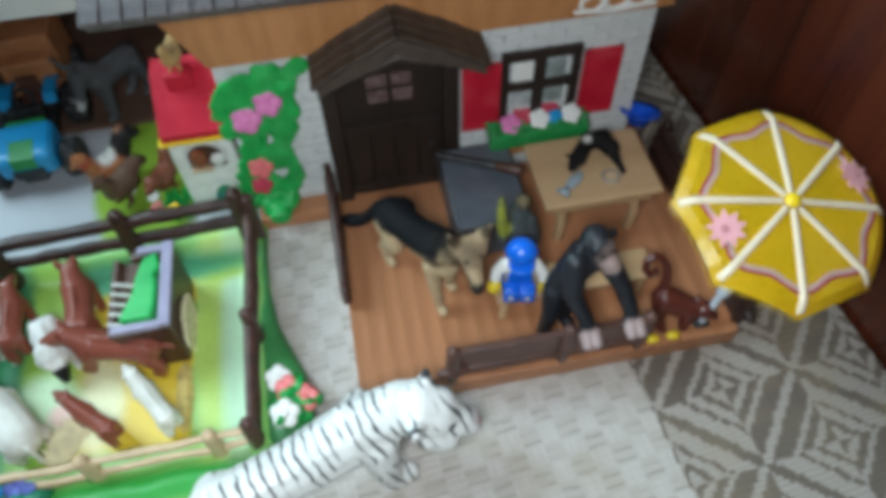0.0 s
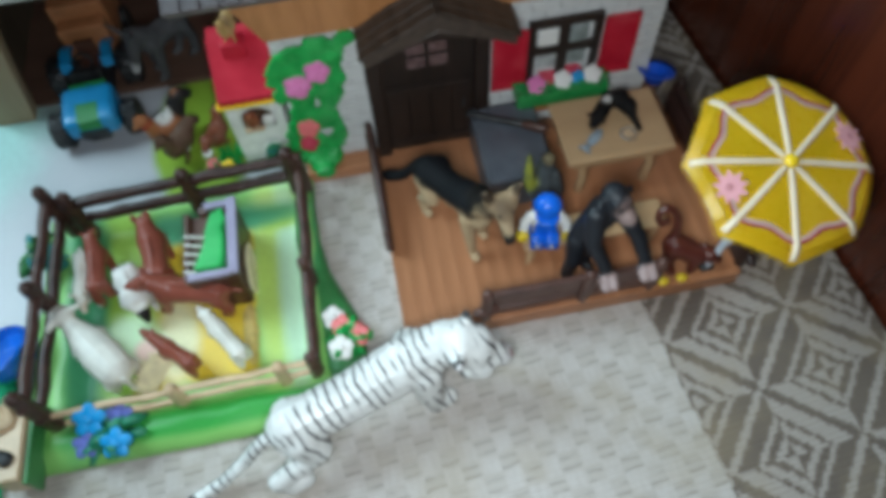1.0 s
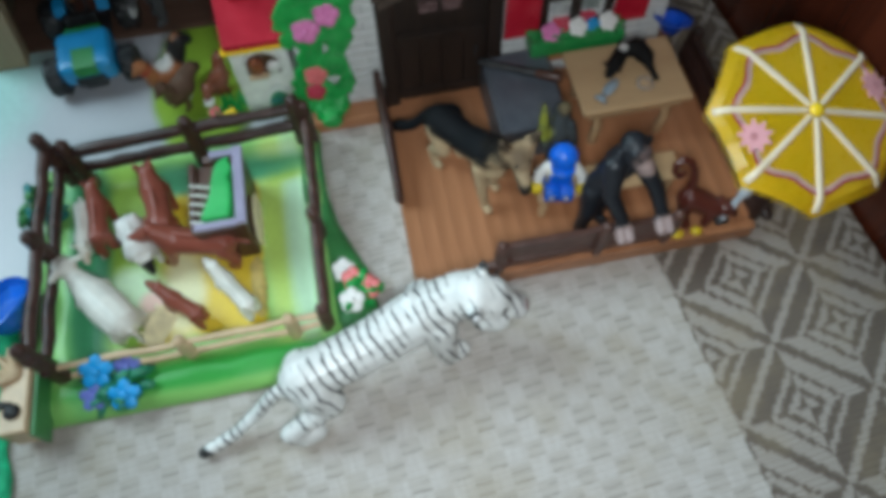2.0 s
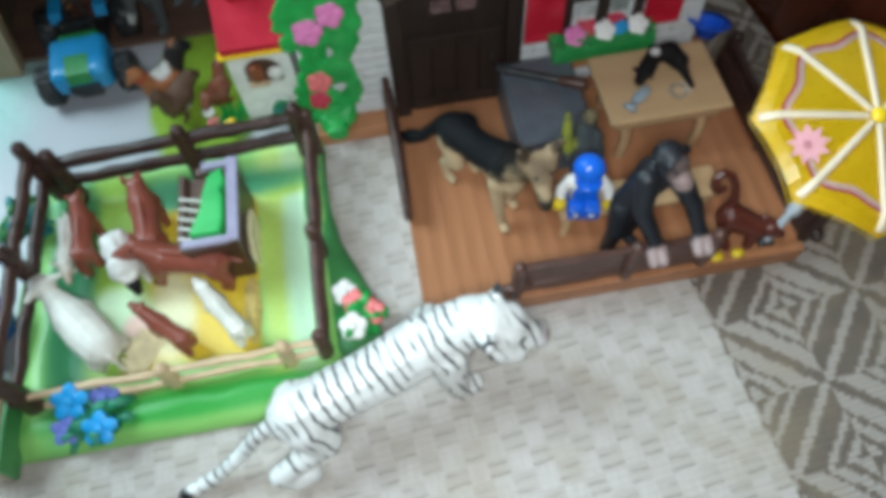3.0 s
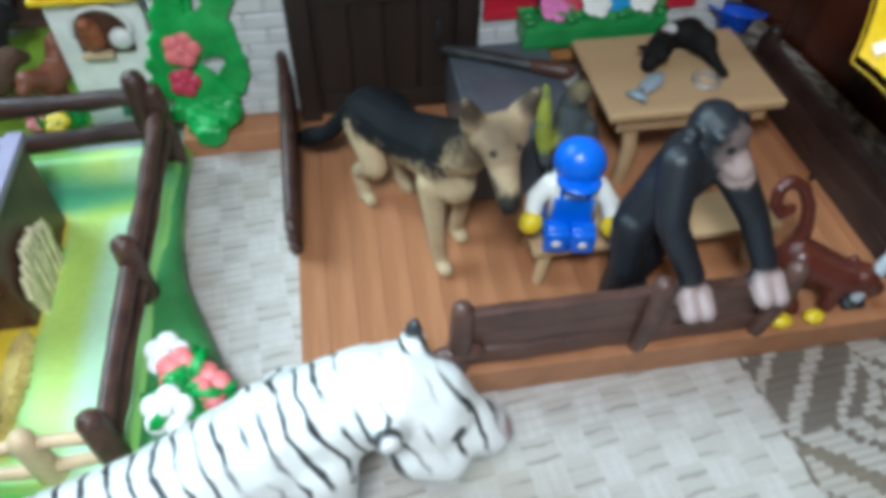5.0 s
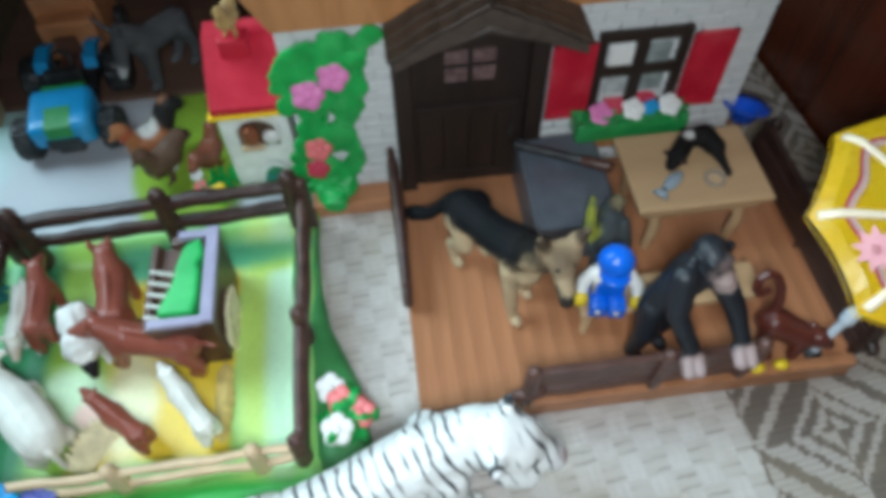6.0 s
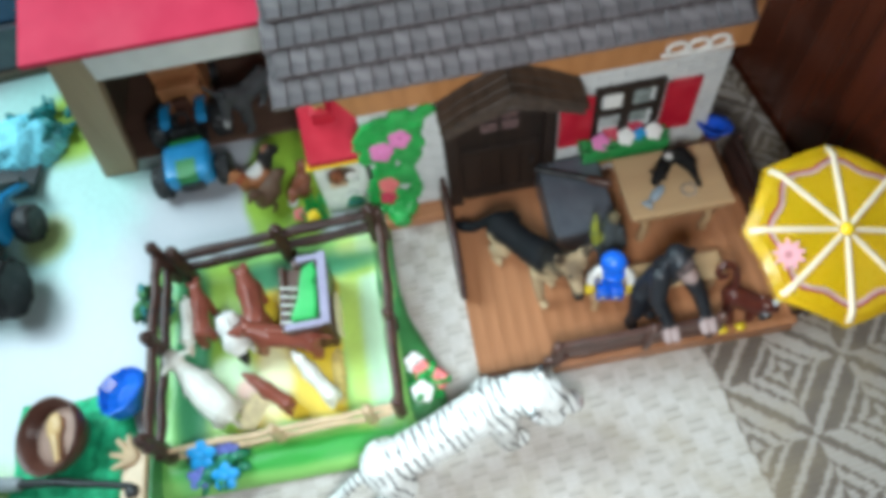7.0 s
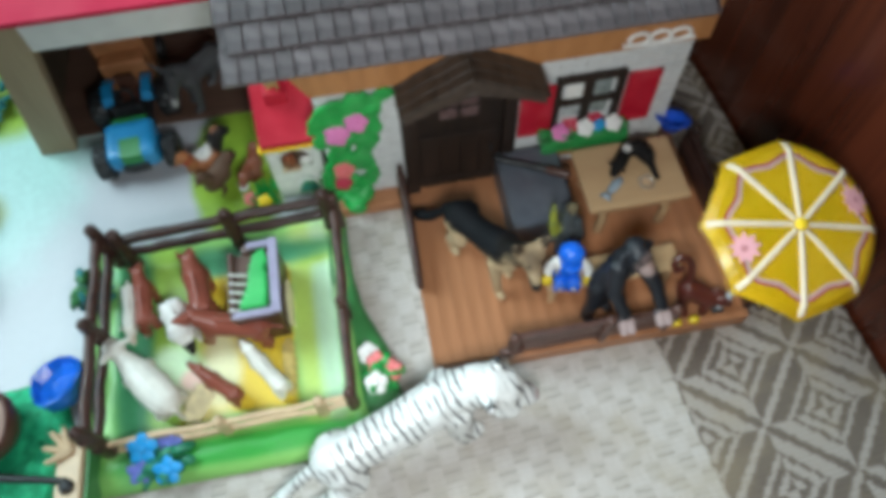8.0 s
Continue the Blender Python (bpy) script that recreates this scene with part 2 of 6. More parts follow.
M = dict(
    rug=rug_material(),
    parquet=woodgrain("floorboards", (0.22, 0.12, 0.06), (0.32, 0.18, 0.09), 1, 0.4, 12),
    room=plastic("wall_paint", (0.26, 0.265, 0.255), 0.9, 0.05, 3, 0.1),
    mahogany=woodgrain("lacquered_mahogany", (0.021, 0.006, 0.004), (0.098, 0.022, 0.010), 2, 0.25, 26, 0.06, 0.05, 0.3),
    deck=woodgrain("deck_plank", (0.335, 0.140, 0.062), (0.450, 0.200, 0.096), 1, 0.4, 90),
    beam=woodgrain("fascia_board", (0.36, 0.15, 0.052), (0.47, 0.21, 0.08), 2, 0.45, 110, 0.15),
    stone=plastic("white_brick", (0.60, 0.60, 0.59), 0.55, 0.12, 70, 0.3, 0.12),
    mortar=plastic("mortar", (0.53, 0.53, 0.52), 0.7, 0.1, 90),
    door=woodgrain("dark_door", (0.012, 0.007, 0.005), (0.024, 0.013, 0.009), 2, 0.55, 160, 0.1),
    shingle=woodgrain("dark_shingle", (0.028, 0.019, 0.014), (0.064, 0.044, 0.033), 1, 0.5, 160, 0.2, 0.6),
    tile=plastic("grey_roof_tile", (0.120, 0.098, 0.102), 0.36, 0.6, 130, 0.9, 0.5, 0.5),
    red=plastic("red_plastic", (0.50, 0.009, 0.030), 0.42, 0.12, spec=0.3),
    pinkred=plastic("pinkish_red_board", (0.72, 0.030, 0.085), 0.6, 0.08, 20, spec=0.15),
    white=plastic("white_plastic", (0.78, 0.77, 0.74), 0.4, 0.06),
    rubble=plastic("white_rubble_plaster", (0.88, 0.88, 0.85), 0.5, 0.10, 130, 0.45),
    pane=plastic("pale_pane", (0.45, 0.48, 0.48), 0.15, 0.3, 110, 0.05),
    greypane=plastic("grey_pane", (0.26, 0.30, 0.29), 0.15, 0.3, 110, 0.05),
    rosepane=plastic("rosy_pane", (0.14, 0.085, 0.083), 0.2, 0.3, 200, 0.05),
    brownlog=woodgrain("brown_fence", (0.028, 0.013, 0.011), (0.078, 0.036, 0.028), 0, 0.36, 130, 0.3, 0.7),
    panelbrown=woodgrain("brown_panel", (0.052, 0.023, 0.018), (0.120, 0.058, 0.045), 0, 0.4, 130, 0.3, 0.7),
    # darker copy of brown_panel: the side fence's shade is put into its colour
    shadebrown=woodgrain("shaded_brown_panel", (0.020, 0.010, 0.008), (0.052, 0.025, 0.020), 0, 0.45, 130, 0.3, 0.7),
    tanlog=plastic("tan_plastic", (0.68, 0.49, 0.30), 0.4, 0.12, 90),
    table=woodgrain("table_wood", (0.42, 0.265, 0.140), (0.50, 0.330, 0.180), 0, 0.42, 70, 0.1),
    ivy=plastic("leaf_green", (0.010, 0.37, 0.065), 0.35, 0.25, 90, 0.3),
    boxgreen=plastic("box_green", (0.020, 0.26, 0.060), 0.35, 0.15),
    hedge=plastic("hedge_green", (0.055, 0.255, 0.075), 0.35, 0.25, 40),
    pink=plastic("pink_flower", (0.72, 0.20, 0.46), 0.4, 0.12),
    salmon=plastic("salmon_flower", (0.76, 0.17, 0.17), 0.4, 0.12),
    palesalmon=plastic("rosy_flower_middle", (0.62, 0.26, 0.28), 0.4, 0.12),
    crimson=plastic("crimson_flower", (0.50, 0.03, 0.07), 0.4, 0.12),
    blue=plastic("blue_plastic", (0.008, 0.085, 0.60), 0.28, 0.1),
    dollblue=plastic("bright_blue_plastic", (0.006, 0.15, 0.80), 0.3, 0.1),
    cupblue=plastic("clear_blue_plastic", (0.010, 0.16, 0.72), 0.2, 0.25, 60),
    sky=plastic("sky_blue_plastic", (0.012, 0.285, 0.60), 0.32, 0.12),
    azure=plastic("azure_flower", (0.012, 0.35, 0.78), 0.4, 0.15),
    bushteal=plastic("bluish_green_leaves", (0.020, 0.25, 0.13), 0.4, 0.3, 80),
    teal=plastic("teal_leaves", (0.012, 0.24, 0.24), 0.4, 0.3, 80),
    aqua=plastic("aqua_cloth", (0.22, 0.72, 0.86), 0.6, 0.25, 60, 0.5),
    yellow=plastic("yellow_plastic", (0.94, 0.635, 0.012), 0.3, 0.08, 30),
    rosewhite=plastic("rosy_white_print", (0.84, 0.62, 0.56), 0.4, 0.08),
    cream=plastic("cream_rib", (0.86, 0.72, 0.53), 0.4, 0.08),
    black=plastic("black_rubber", (0.012, 0.013, 0.015), 0.5, 0.3, 120, 0.4),
    hub=plastic("grey_hub", (0.30, 0.32, 0.33), 0.4),
    grey=plastic("slate_plastic", (0.098, 0.112, 0.135), 0.34, 0.2, 50),
    bluegrey=plastic("bluish_grey_plastic", (0.30, 0.37, 0.43), 0.35, 0.15, 80),
    silver=plastic("pale_grey_plastic", (0.52, 0.58, 0.64), 0.3, 0.08),
    orange=plastic("orange_brown_plastic", (0.46, 0.19, 0.075), 0.45, 0.2, 60),
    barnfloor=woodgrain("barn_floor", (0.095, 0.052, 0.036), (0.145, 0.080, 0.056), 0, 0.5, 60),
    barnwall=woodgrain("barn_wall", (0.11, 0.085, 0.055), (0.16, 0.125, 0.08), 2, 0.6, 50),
    pillar=woodgrain("raw_board", (0.35, 0.25, 0.145), (0.44, 0.325, 0.195), 2, 0.6, 60),
    crib=woodgrain("crib_brown", (0.060, 0.024, 0.016), (0.105, 0.045, 0.030), 2, 0.4, 120),
    lilac=plastic("lilac_grey", (0.36, 0.33, 0.47), 0.4, 0.1),
    leafgreen=plastic("bright_leaf", (0.035, 0.50, 0.115), 0.4, 0.15),
    straw=plastic("straw", (0.66, 0.50, 0.16), 0.6, 0.3, 160, 0.7),
    palestraw=plastic("pale_straw", (0.88, 0.77, 0.50), 0.6, 0.25, 160, 0.7),
    grassmat=plastic("green_pile", (0.012, 0.54, 0.24), 0.7, 0.35, 130, 0.9),
    henbrown=plastic("hen_brown", (0.30, 0.085, 0.032), 0.4, 0.3, 160, 0.5),
    bowl=plastic("brown_bowl", (0.115, 0.040, 0.026), 0.35, 0.15),
    porridge=plastic("porridge", (0.44, 0.27, 0.21), 0.6, 0.15),
    spoon=plastic("pale_orange_plastic", (0.80, 0.52, 0.24), 0.4, 0.1),
    skin=plastic("yellow_hand", (0.80, 0.58, 0.02), 0.35, 0.05),
    ball=glass("blue_clear_plastic", (0.02, 0.16, 0.80), 0.12),
    clear=glass("clear_plastic", (0.85, 0.86, 0.85), 0.08),
    violet=plastic("violet_flower", (0.16, 0.20, 0.62), 0.4, 0.1),
    truckblue=plastic("dull_blue", (0.055, 0.13, 0.29), 0.4, 0.15),
    magenta=plastic("magenta_trim", (0.60, 0.045, 0.12), 0.4, 0.08),
    palepink=plastic("pale_pink_print", (0.86, 0.42, 0.45), 0.4, 0.12),
)
M["mat"] = zones("printed_play_mat", (0.50, 0.515, 0.545), [
    ((-0.40, 0.13), (0.115, 0.16), 0.30, (0.47, 0.76, 0.70)),
    ((-0.365, 0.185), (0.045, 0.055), 0.3, (0.33, 0.52, 0.06)),
    ((-0.383, 0.043), (0.024, 0.026), 0.35, (0.44, 0.58, 0.24)),
    ((-0.150, 0.052), (0.043, 0.078), 0.12, (0.31, 0.50, 0.05)),
    ((-0.44, -0.20), (0.07, 0.04), 0.3, (0.34, 0.58, 0.20)),
], 0.30, 30, 0.012, 0.0)
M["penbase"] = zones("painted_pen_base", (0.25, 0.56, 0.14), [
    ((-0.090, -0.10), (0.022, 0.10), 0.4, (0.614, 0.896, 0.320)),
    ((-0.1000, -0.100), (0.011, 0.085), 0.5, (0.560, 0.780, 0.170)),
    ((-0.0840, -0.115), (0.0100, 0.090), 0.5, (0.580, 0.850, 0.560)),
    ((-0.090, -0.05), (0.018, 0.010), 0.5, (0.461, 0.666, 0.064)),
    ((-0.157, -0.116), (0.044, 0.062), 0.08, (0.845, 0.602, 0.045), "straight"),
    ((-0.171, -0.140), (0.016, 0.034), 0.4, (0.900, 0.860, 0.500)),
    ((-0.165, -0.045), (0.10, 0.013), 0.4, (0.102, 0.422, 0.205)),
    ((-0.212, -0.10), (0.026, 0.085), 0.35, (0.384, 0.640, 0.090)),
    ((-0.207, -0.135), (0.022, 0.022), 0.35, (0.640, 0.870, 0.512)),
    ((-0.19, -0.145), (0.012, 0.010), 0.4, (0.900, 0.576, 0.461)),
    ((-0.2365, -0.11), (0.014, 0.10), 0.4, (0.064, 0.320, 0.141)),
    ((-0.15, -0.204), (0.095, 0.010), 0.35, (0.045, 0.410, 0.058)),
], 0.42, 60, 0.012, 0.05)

# ---- mesh helpers ----


def mesh_of(name, bm, mats, smooth=False):
    me = bpy.data.meshes.new(name)
    bm.normal_update()
    bm.to_mesh(me)
    bm.free()
    for q in mats if isinstance(mats, (list, tuple)) else [mats]:
        me.materials.append(q)
    if smooth:
        me.polygons.foreach_set("use_smooth", [True] * len(me.polygons))
    return me


def part(name, bm, material, parent, label="", smooth=False, at=None):
    ob = new(name, mesh_of(name, bm, material, smooth))
    ob.parent = parent
    if at is not None:
        ob.matrix_local = at
    if label:
        tagged(ob, label)
    return ob


def piece(name, me, parent, m):
    ob = new(name, me)
    ob.parent = parent
    ob.matrix_local = m
    return ob


def thing(name, label, category, at=None, group="", kind=""):
    ob = new(name)
    ob.empty_display_size = 0.02
    if at is not None:
        ob.matrix_world = at
    return tagged(ob, label, category, group, kind)


def single(name, bm, material, label, category, at=None, smooth=False, group="", kind=""):
    ob = new(name, mesh_of(name, bm, material, smooth))
    if at is not None:
        ob.matrix_world = at
    return tagged(ob, label, category, group, kind)


def box(lo, hi, bevel=0.0, bm=None, mat=0, segs=2):
    own = bm is None
    b2 = bmesh.new()
    bmesh.ops.create_cube(b2, size=1.0)
    for v in b2.verts:
        v.co = Vector([lo[i] + (v.co[i] + 0.5) * (hi[i] - lo[i]) for i in range(3)])
    if bevel:
        bmesh.ops.bevel(b2, geom=list(b2.edges), offset=bevel, segments=segs, affect="EDGES", profile=0.6)
    return b2 if own else merge(bm, b2, mat)


def merge(bm, b2, mat=0, m=None):
    me = bpy.data.meshes.new("tmp")
    if m is not None:
        b2.transform(m)
    for f in b2.faces:
        f.material_index = mat
    b2.to_mesh(me)
    b2.free()
    bm.from_mesh(me)
    bpy.data.meshes.remove(me)
    return bm


def tube(points, radii, sides=10, caps=True):
    """A round bar along points, its ends rounded."""
    bm = bmesh.new()
    pts = [Vector(p) for p in points]
    if isinstance(radii, (int, float)):
        radii = [radii] * len(pts)
    rings = []
    stations = []
    d0, d1 = (pts[1] - pts[0]).normalized(), (pts[-1] - pts[-2]).normalized()
    if caps:
        for a in (80, 50, 20):
            stations.append((pts[0] - d0 * radii[0] * math.sin(radians(a)), radii[0] * math.cos(radians(a)), d0))
    for i, p in enumerate(pts):
        d = (pts[min(i + 1, len(pts) - 1)] - pts[max(i - 1, 0)]).normalized()
        stations.append((p, radii[i], d))
    if caps:
        for a in (20, 50, 80):
            stations.append((pts[-1] + d1 * radii[-1] * math.sin(radians(a)), radii[-1] * math.cos(radians(a)), d1))
    ref = Vector((0, 0, 1)) if abs(d0.z) < 0.9 else Vector((1, 0, 0))
    for p, r, d in stations:
        a = d.cross(ref).normalized()
        b = d.cross(a).normalized()
        ref = a.cross(d).normalized() * 1.0
        rings.append([bm.verts.new(p + (a * math.cos(2 * math.pi * k / sides) + b * math.sin(2 * math.pi * k / sides)) * r) for k in range(sides)])
    for r0, r1 in zip(rings, rings[1:]):
        for k in range(sides):
            bm.faces.new((r0[k], r0[(k + 1) % sides], r1[(k + 1) % sides], r1[k]))
    bm.faces.new(rings[0][::-1])
    bm.faces.new(rings[-1])
    bmesh.ops.recalc_face_normals(bm, faces=list(bm.faces))
    return bm


def ball(c, r, sx=1, sy=1, sz=1, sub=2):
    bm = bmesh.new()
    bmesh.ops.create_icosphere(bm, subdivisions=sub, radius=r)
    for v in bm.verts:
        v.co = Vector(c) + Vector((v.co.x * sx, v.co.y * sy, v.co.z * sz))
    return bm


def lathe(profile, sides=32):
    """Turned shape round z from (radius, height) pairs."""
    bm = bmesh.new()
    rings = [[bm.verts.new((r * math.cos(2 * math.pi * k / sides), r * math.sin(2 * math.pi * k / sides), z)) for k in range(sides)] for r, z in profile]
    for r0, r1 in zip(rings, rings[1:]):
        for k in range(sides):
            bm.faces.new((r0[k], r0[(k + 1) % sides], r1[(k + 1) % sides], r1[k]))
    bm.faces.new(rings[0][::-1])
    bm.faces.new(rings[-1])
    bmesh.ops.recalc_face_normals(bm, faces=list(bm.faces))
    return bm


def prism(outline, axis, a, b):
    """Extrudes an outline of 2D points along an axis from a to b."""
    bm = bmesh.new()

    def at(p, w):
        q = [p[0], p[1]]
        q.insert(axis, w)
        return bm.verts.new(q)
    lo, hi = [at(p, a) for p in outline], [at(p, b) for p in outline]
    n = len(lo)
    for i in range(n):
        bm.faces.new((lo[i], lo[(i + 1) % n], hi[(i + 1) % n], hi[i]))
    bm.faces.new(lo[::-1])
    bm.faces.new(hi)
    bmesh.ops.recalc_face_normals(bm, faces=list(bm.faces))
    return bm


def flower(c, r, normal=(0, -0.5, 0.85), petals=5, thick=0.24, slim=1.0):
    """A moulded flower: petals round a domed middle; slim ones make a star."""
    bm = bmesh.new()
    n = Vector(normal).normalized()
    q = n.to_track_quat("Z", "Y").to_matrix().to_4x4()
    for k in range(petals):
        a = 2 * math.pi * k / petals
        merge(bm, ball((0, 0, 0), r * 0.54, 1, slim, thick), 0, Matrix.Rotation(a, 4, "Z") @ Matrix.Translation((0.55 * r, 0, 0)))
    merge(bm, ball((0, 0, r * 0.14), r * 0.3, 1, 1, 0.6), 0)
    bm.transform(Matrix.Translation(c) @ q)
    return bm


def blend(ob, voxel, rounds=5):
    """Melts the joined shapes of a figurine into one skin."""
    r = ob.modifiers.new("melt", "REMESH")
    r.mode, r.voxel_size, r.use_smooth_shade = "VOXEL", voxel, True
    s = ob.modifiers.new("soften", "SMOOTH")
    s.factor, s.iterations = 0.5, rounds
    return ob


def capsules(segs):
    bm = bmesh.new()
    for p0, r0, p1, r1 in segs:
        merge(bm, tube([p0, p1], [r0, r1], 12))
    return bm


def figure(name, label, material, base, segs, voxel=0.0009, rounds=5):
    """A figurine from limbs (p, r, q, r2) given in the place's coordinates; it stands at base."""
    b0 = Vector(base)
    rel = [(tuple(Vector(p) - b0), r, tuple(Vector(q) - b0), r2) for p, r, q, r2 in segs]
    return blend(single(name, capsules(rel), material, label, "toy animal", Matrix.Translation(b0), True), voxel, rounds)


def chain(points, radii):
    return [(a, ra, b, rb) for a, ra, b, rb in zip(points, radii, points[1:], radii[1:])]


def spots(base, items):
    return [("spot", tuple(Vector(p) - Vector(base)), r, soft, c) for p, r, soft, c in items]


def quadruped(name, label, category, at, material, L, H, R, leg, neck, head, tail, ears=0.4, horns=0.0, voxel=0.0011, stride=0.12, mane=0.0, group="", rise=0.0, snout=0.8, rounds=3):
    """A standing four-legged figurine that looks along +x, its feet on z = 0. neck: (ahead, up); head: (length, droop, turn, girth)."""
    segs = [((-L / 2, 0, H), R * 0.92, (L * 0.02, 0, H - R * 0.10), R * 0.84), ((L * 0.02, 0, H - R * 0.10), R * 0.84, (L / 2, 0, H + rise), R * 0.98),
            ((-L / 2 - R * 0.3, R * 0.42, H + R * 0.50), R * 0.34, (-L / 2 - R * 0.3, -R * 0.42, H + R * 0.50), R * 0.34), ((-L / 2, 0, H + R * 0.74), R * 0.22, (L / 2, 0, H + rise + R * 0.84), R * 0.24),
            ((L * 0.42, R * 0.40, H + R * 0.42 + rise), R * 0.44, (L * 0.42, -R * 0.40, H + R * 0.42 + rise), R * 0.44), ((-L * 0.1, 0, H - R * 0.42), R * 0.62, (L * 0.25, 0, H - R * 0.36), R * 0.64)]
    for sx, sgn in ((-1, 1), (1, 1), (-1, -1), (1, -1)):
        y = sgn * R * 0.58
        sw = stride * L * (1 if (sx * sgn > 0) else -1)
        hx = sx * L * 0.5
        knee = (hx + sw * 0.4 + (-0.12 * L if sx < 0 else 0.02 * L), y, H * 0.46)
        foot = (hx + sw, y * 1.04, leg * 0.8)
        segs += [((hx, y * 0.9, H - R * 0.25 + (rise if sx > 0 else 0)), R * 0.56, knee, leg * 1.25), (knee, leg * 1.2, foot, leg * 0.95),
                 (foot, leg * 0.95, (foot[0] + leg * 1.3, foot[1], leg * 0.75), leg * 0.8)]
    nb = Vector((L / 2 + neck[0], 0, H + neck[1]))
    segs.append(((L / 2 - R * 0.1, 0, H + rise + R * 0.25), R * 0.86, tuple(nb), R * head[3]))
    d = Vector((math.cos(radians(head[1])) * math.cos(radians(head[2])), math.cos(radians(head[1])) * math.sin(radians(head[2])), -math.sin(radians(head[1]))))
    s = Vector((-math.sin(radians(head[2])), math.cos(radians(head[2])), 0))
    up = d.cross(s) * -1 if d.cross(s).z < 0 else d.cross(s)
    r = R * head[3]
    mid = nb + d * head[0] * 0.45
    segs += [(tuple(nb), r, tuple(mid), r * 0.86), (tuple(mid), r * snout, tuple(nb + d * head[0]), r * snout * 0.62)]
    for sgn in (1, -1):
        e0 = nb + s * (sgn * r * 0.62) + up * r * 0.55
        segs.append((tuple(e0), r * 0.34, tuple(e0 + (s * sgn * 0.5 + up * 0.45 + Vector((0, 0, 0.65)) - d * 0.1) * r * 1.4 * ears), r * 0.14))
        if horns:
            segs.append((tuple(nb + up * r * 0.8 + s * sgn * r * 0.3), r * 0.2, tuple(nb + up * (r * 0.9 + horns) + s * sgn * (r * 0.4 + horns * 0.7)), r * 0.1))
    if mane:
        segs.append(((L / 2 - R * 0.2, 0, H + R), R * mane, tuple(nb + up * r * 0.7), R * mane))
    p = Vector((-L / 2 - R * 0.7, 0, H + R * 0.35))
    tr = tail[0]
    for dx, dz in tail[1]:
        q = p + Vector((dx, 0, dz))
        segs.append((tuple(p), tr, tuple(q), tr * 0.92))
        p, tr = q, tr * 0.92
    ob = single(name, capsules(segs), material, label, category, at, True, group)
    return blend(ob, voxel * 0.8, rounds)

# ---- the room ----
TURN = radians(5.7)
single("floor", box((-1.3, -2.0, -0.06), (1.7, 2.0, -0.008)), M["parquet"], "brown wooden floorboards under the rug", "floor", kind="structure")
single("rug", box((-1.0, -1.3, -0.008), (0.309, 1.3, 0.0)), M["rug"], "beige woven rug with a basket-weave field and diamond border", "rug",
       Matrix.Rotation(TURN, 4, "Z"), kind="structure")
single("ceiling", box((-1.3, -2.0, 2.5), (1.7, 2.0, 2.55)), M["room"], "plain pale ceiling of the room", "ceiling", kind="structure")
single("wall_north", box((-1.3, 2.0, -0.06), (1.7, 2.1, 2.55)), M["room"], "plain cream-painted wall of the room", "wall", kind="structure")
single("wall_south", box((-1.3, -2.1, -0.06), (1.7, -2.0, 2.55)), M["room"], "plain cream-painted wall of the room", "wall", kind="structure")
single("wall_east", box((1.7, -2.1, -0.06), (1.8, 2.1, 2.55)), M["room"], "plain cream-painted wall of the room", "wall", kind="structure")
bm = bmesh.new()
for lo, hi in (((-1.3, -2.1, -0.06), (-1.2, -0.15, 2.55)), ((-1.3, 1.05, -0.06), (-1.2, 2.1, 2.55)),
               ((-1.3, -0.15, -0.06), (-1.2, 1.05, 0.80)), ((-1.3, -0.15, 2.06), (-1.2, 1.05, 2.55))):
    box(lo, hi, 0, bm)
single("wall_west", bm, M["room"], "cream-painted wall with a tall window opening", "wall", kind="structure")

cabinet = thing("cabinet", "dark lacquered mahogany cabinet standing on the rug's edge", "cabinet", Matrix.Rotation(TURN, 4, "Z") @ Matrix.Translation((0.313, 0, -0.008)))
part("side_panel", box((0, -0.9, 0.0), (0.022, 0.9, 1.2), 0.002), M["mahogany"], cabinet)
part("carcass", box((0.022, -0.898, 0.004), (0.5, 0.898, 1.19), 0.002), M["mahogany"], cabinet)

single("play_mat", box((-0.95, -0.205, 0.0), (-0.085, 0.62, 0.002), 0.0008), M["mat"], "glossy printed play mat in white, aqua and green", "play mat", kind="structure")

# ---- farmhouse ----
house = thing("toy_farmhouse", "toy farmhouse with white brick wall, brown door and grey tiled roof", "toy house")
X0, X1, ZT = -0.062, 0.226, 0.147
part("plinth", box((X0, -0.017, 0.0), (0.245, 0.05, 0.012), 0.0012), M["deck"], house, "brown wooden plinth")
wall = part("wall", box((X0, 0.0, 0.012), (X1 - 0.004, 0.008, ZT)), M["mortar"], house)
part("side_wall", box((X1 - 0.010, 0.008, 0.012), (X1 - 0.003, 0.16, ZT), 0.001), M["stone"], house)
part("inner_wall", box((X0, 0.008, 0.012), (X0 + 0.006, 0.16, ZT), 0.001), M["stone"], house)
part("back_wall", box((X0, 0.16, 0.012), (X1, 0.168, ZT + 0.09), 0.001), M["stone"], house)
part("fascia_board", prism([(-0.062, ZT), (0.232, ZT), (0.232, 0.216), (-0.098, 0.216)], 1, -0.007, 0.004), M["beam"], house, "orange-brown wooden board under the eaves")

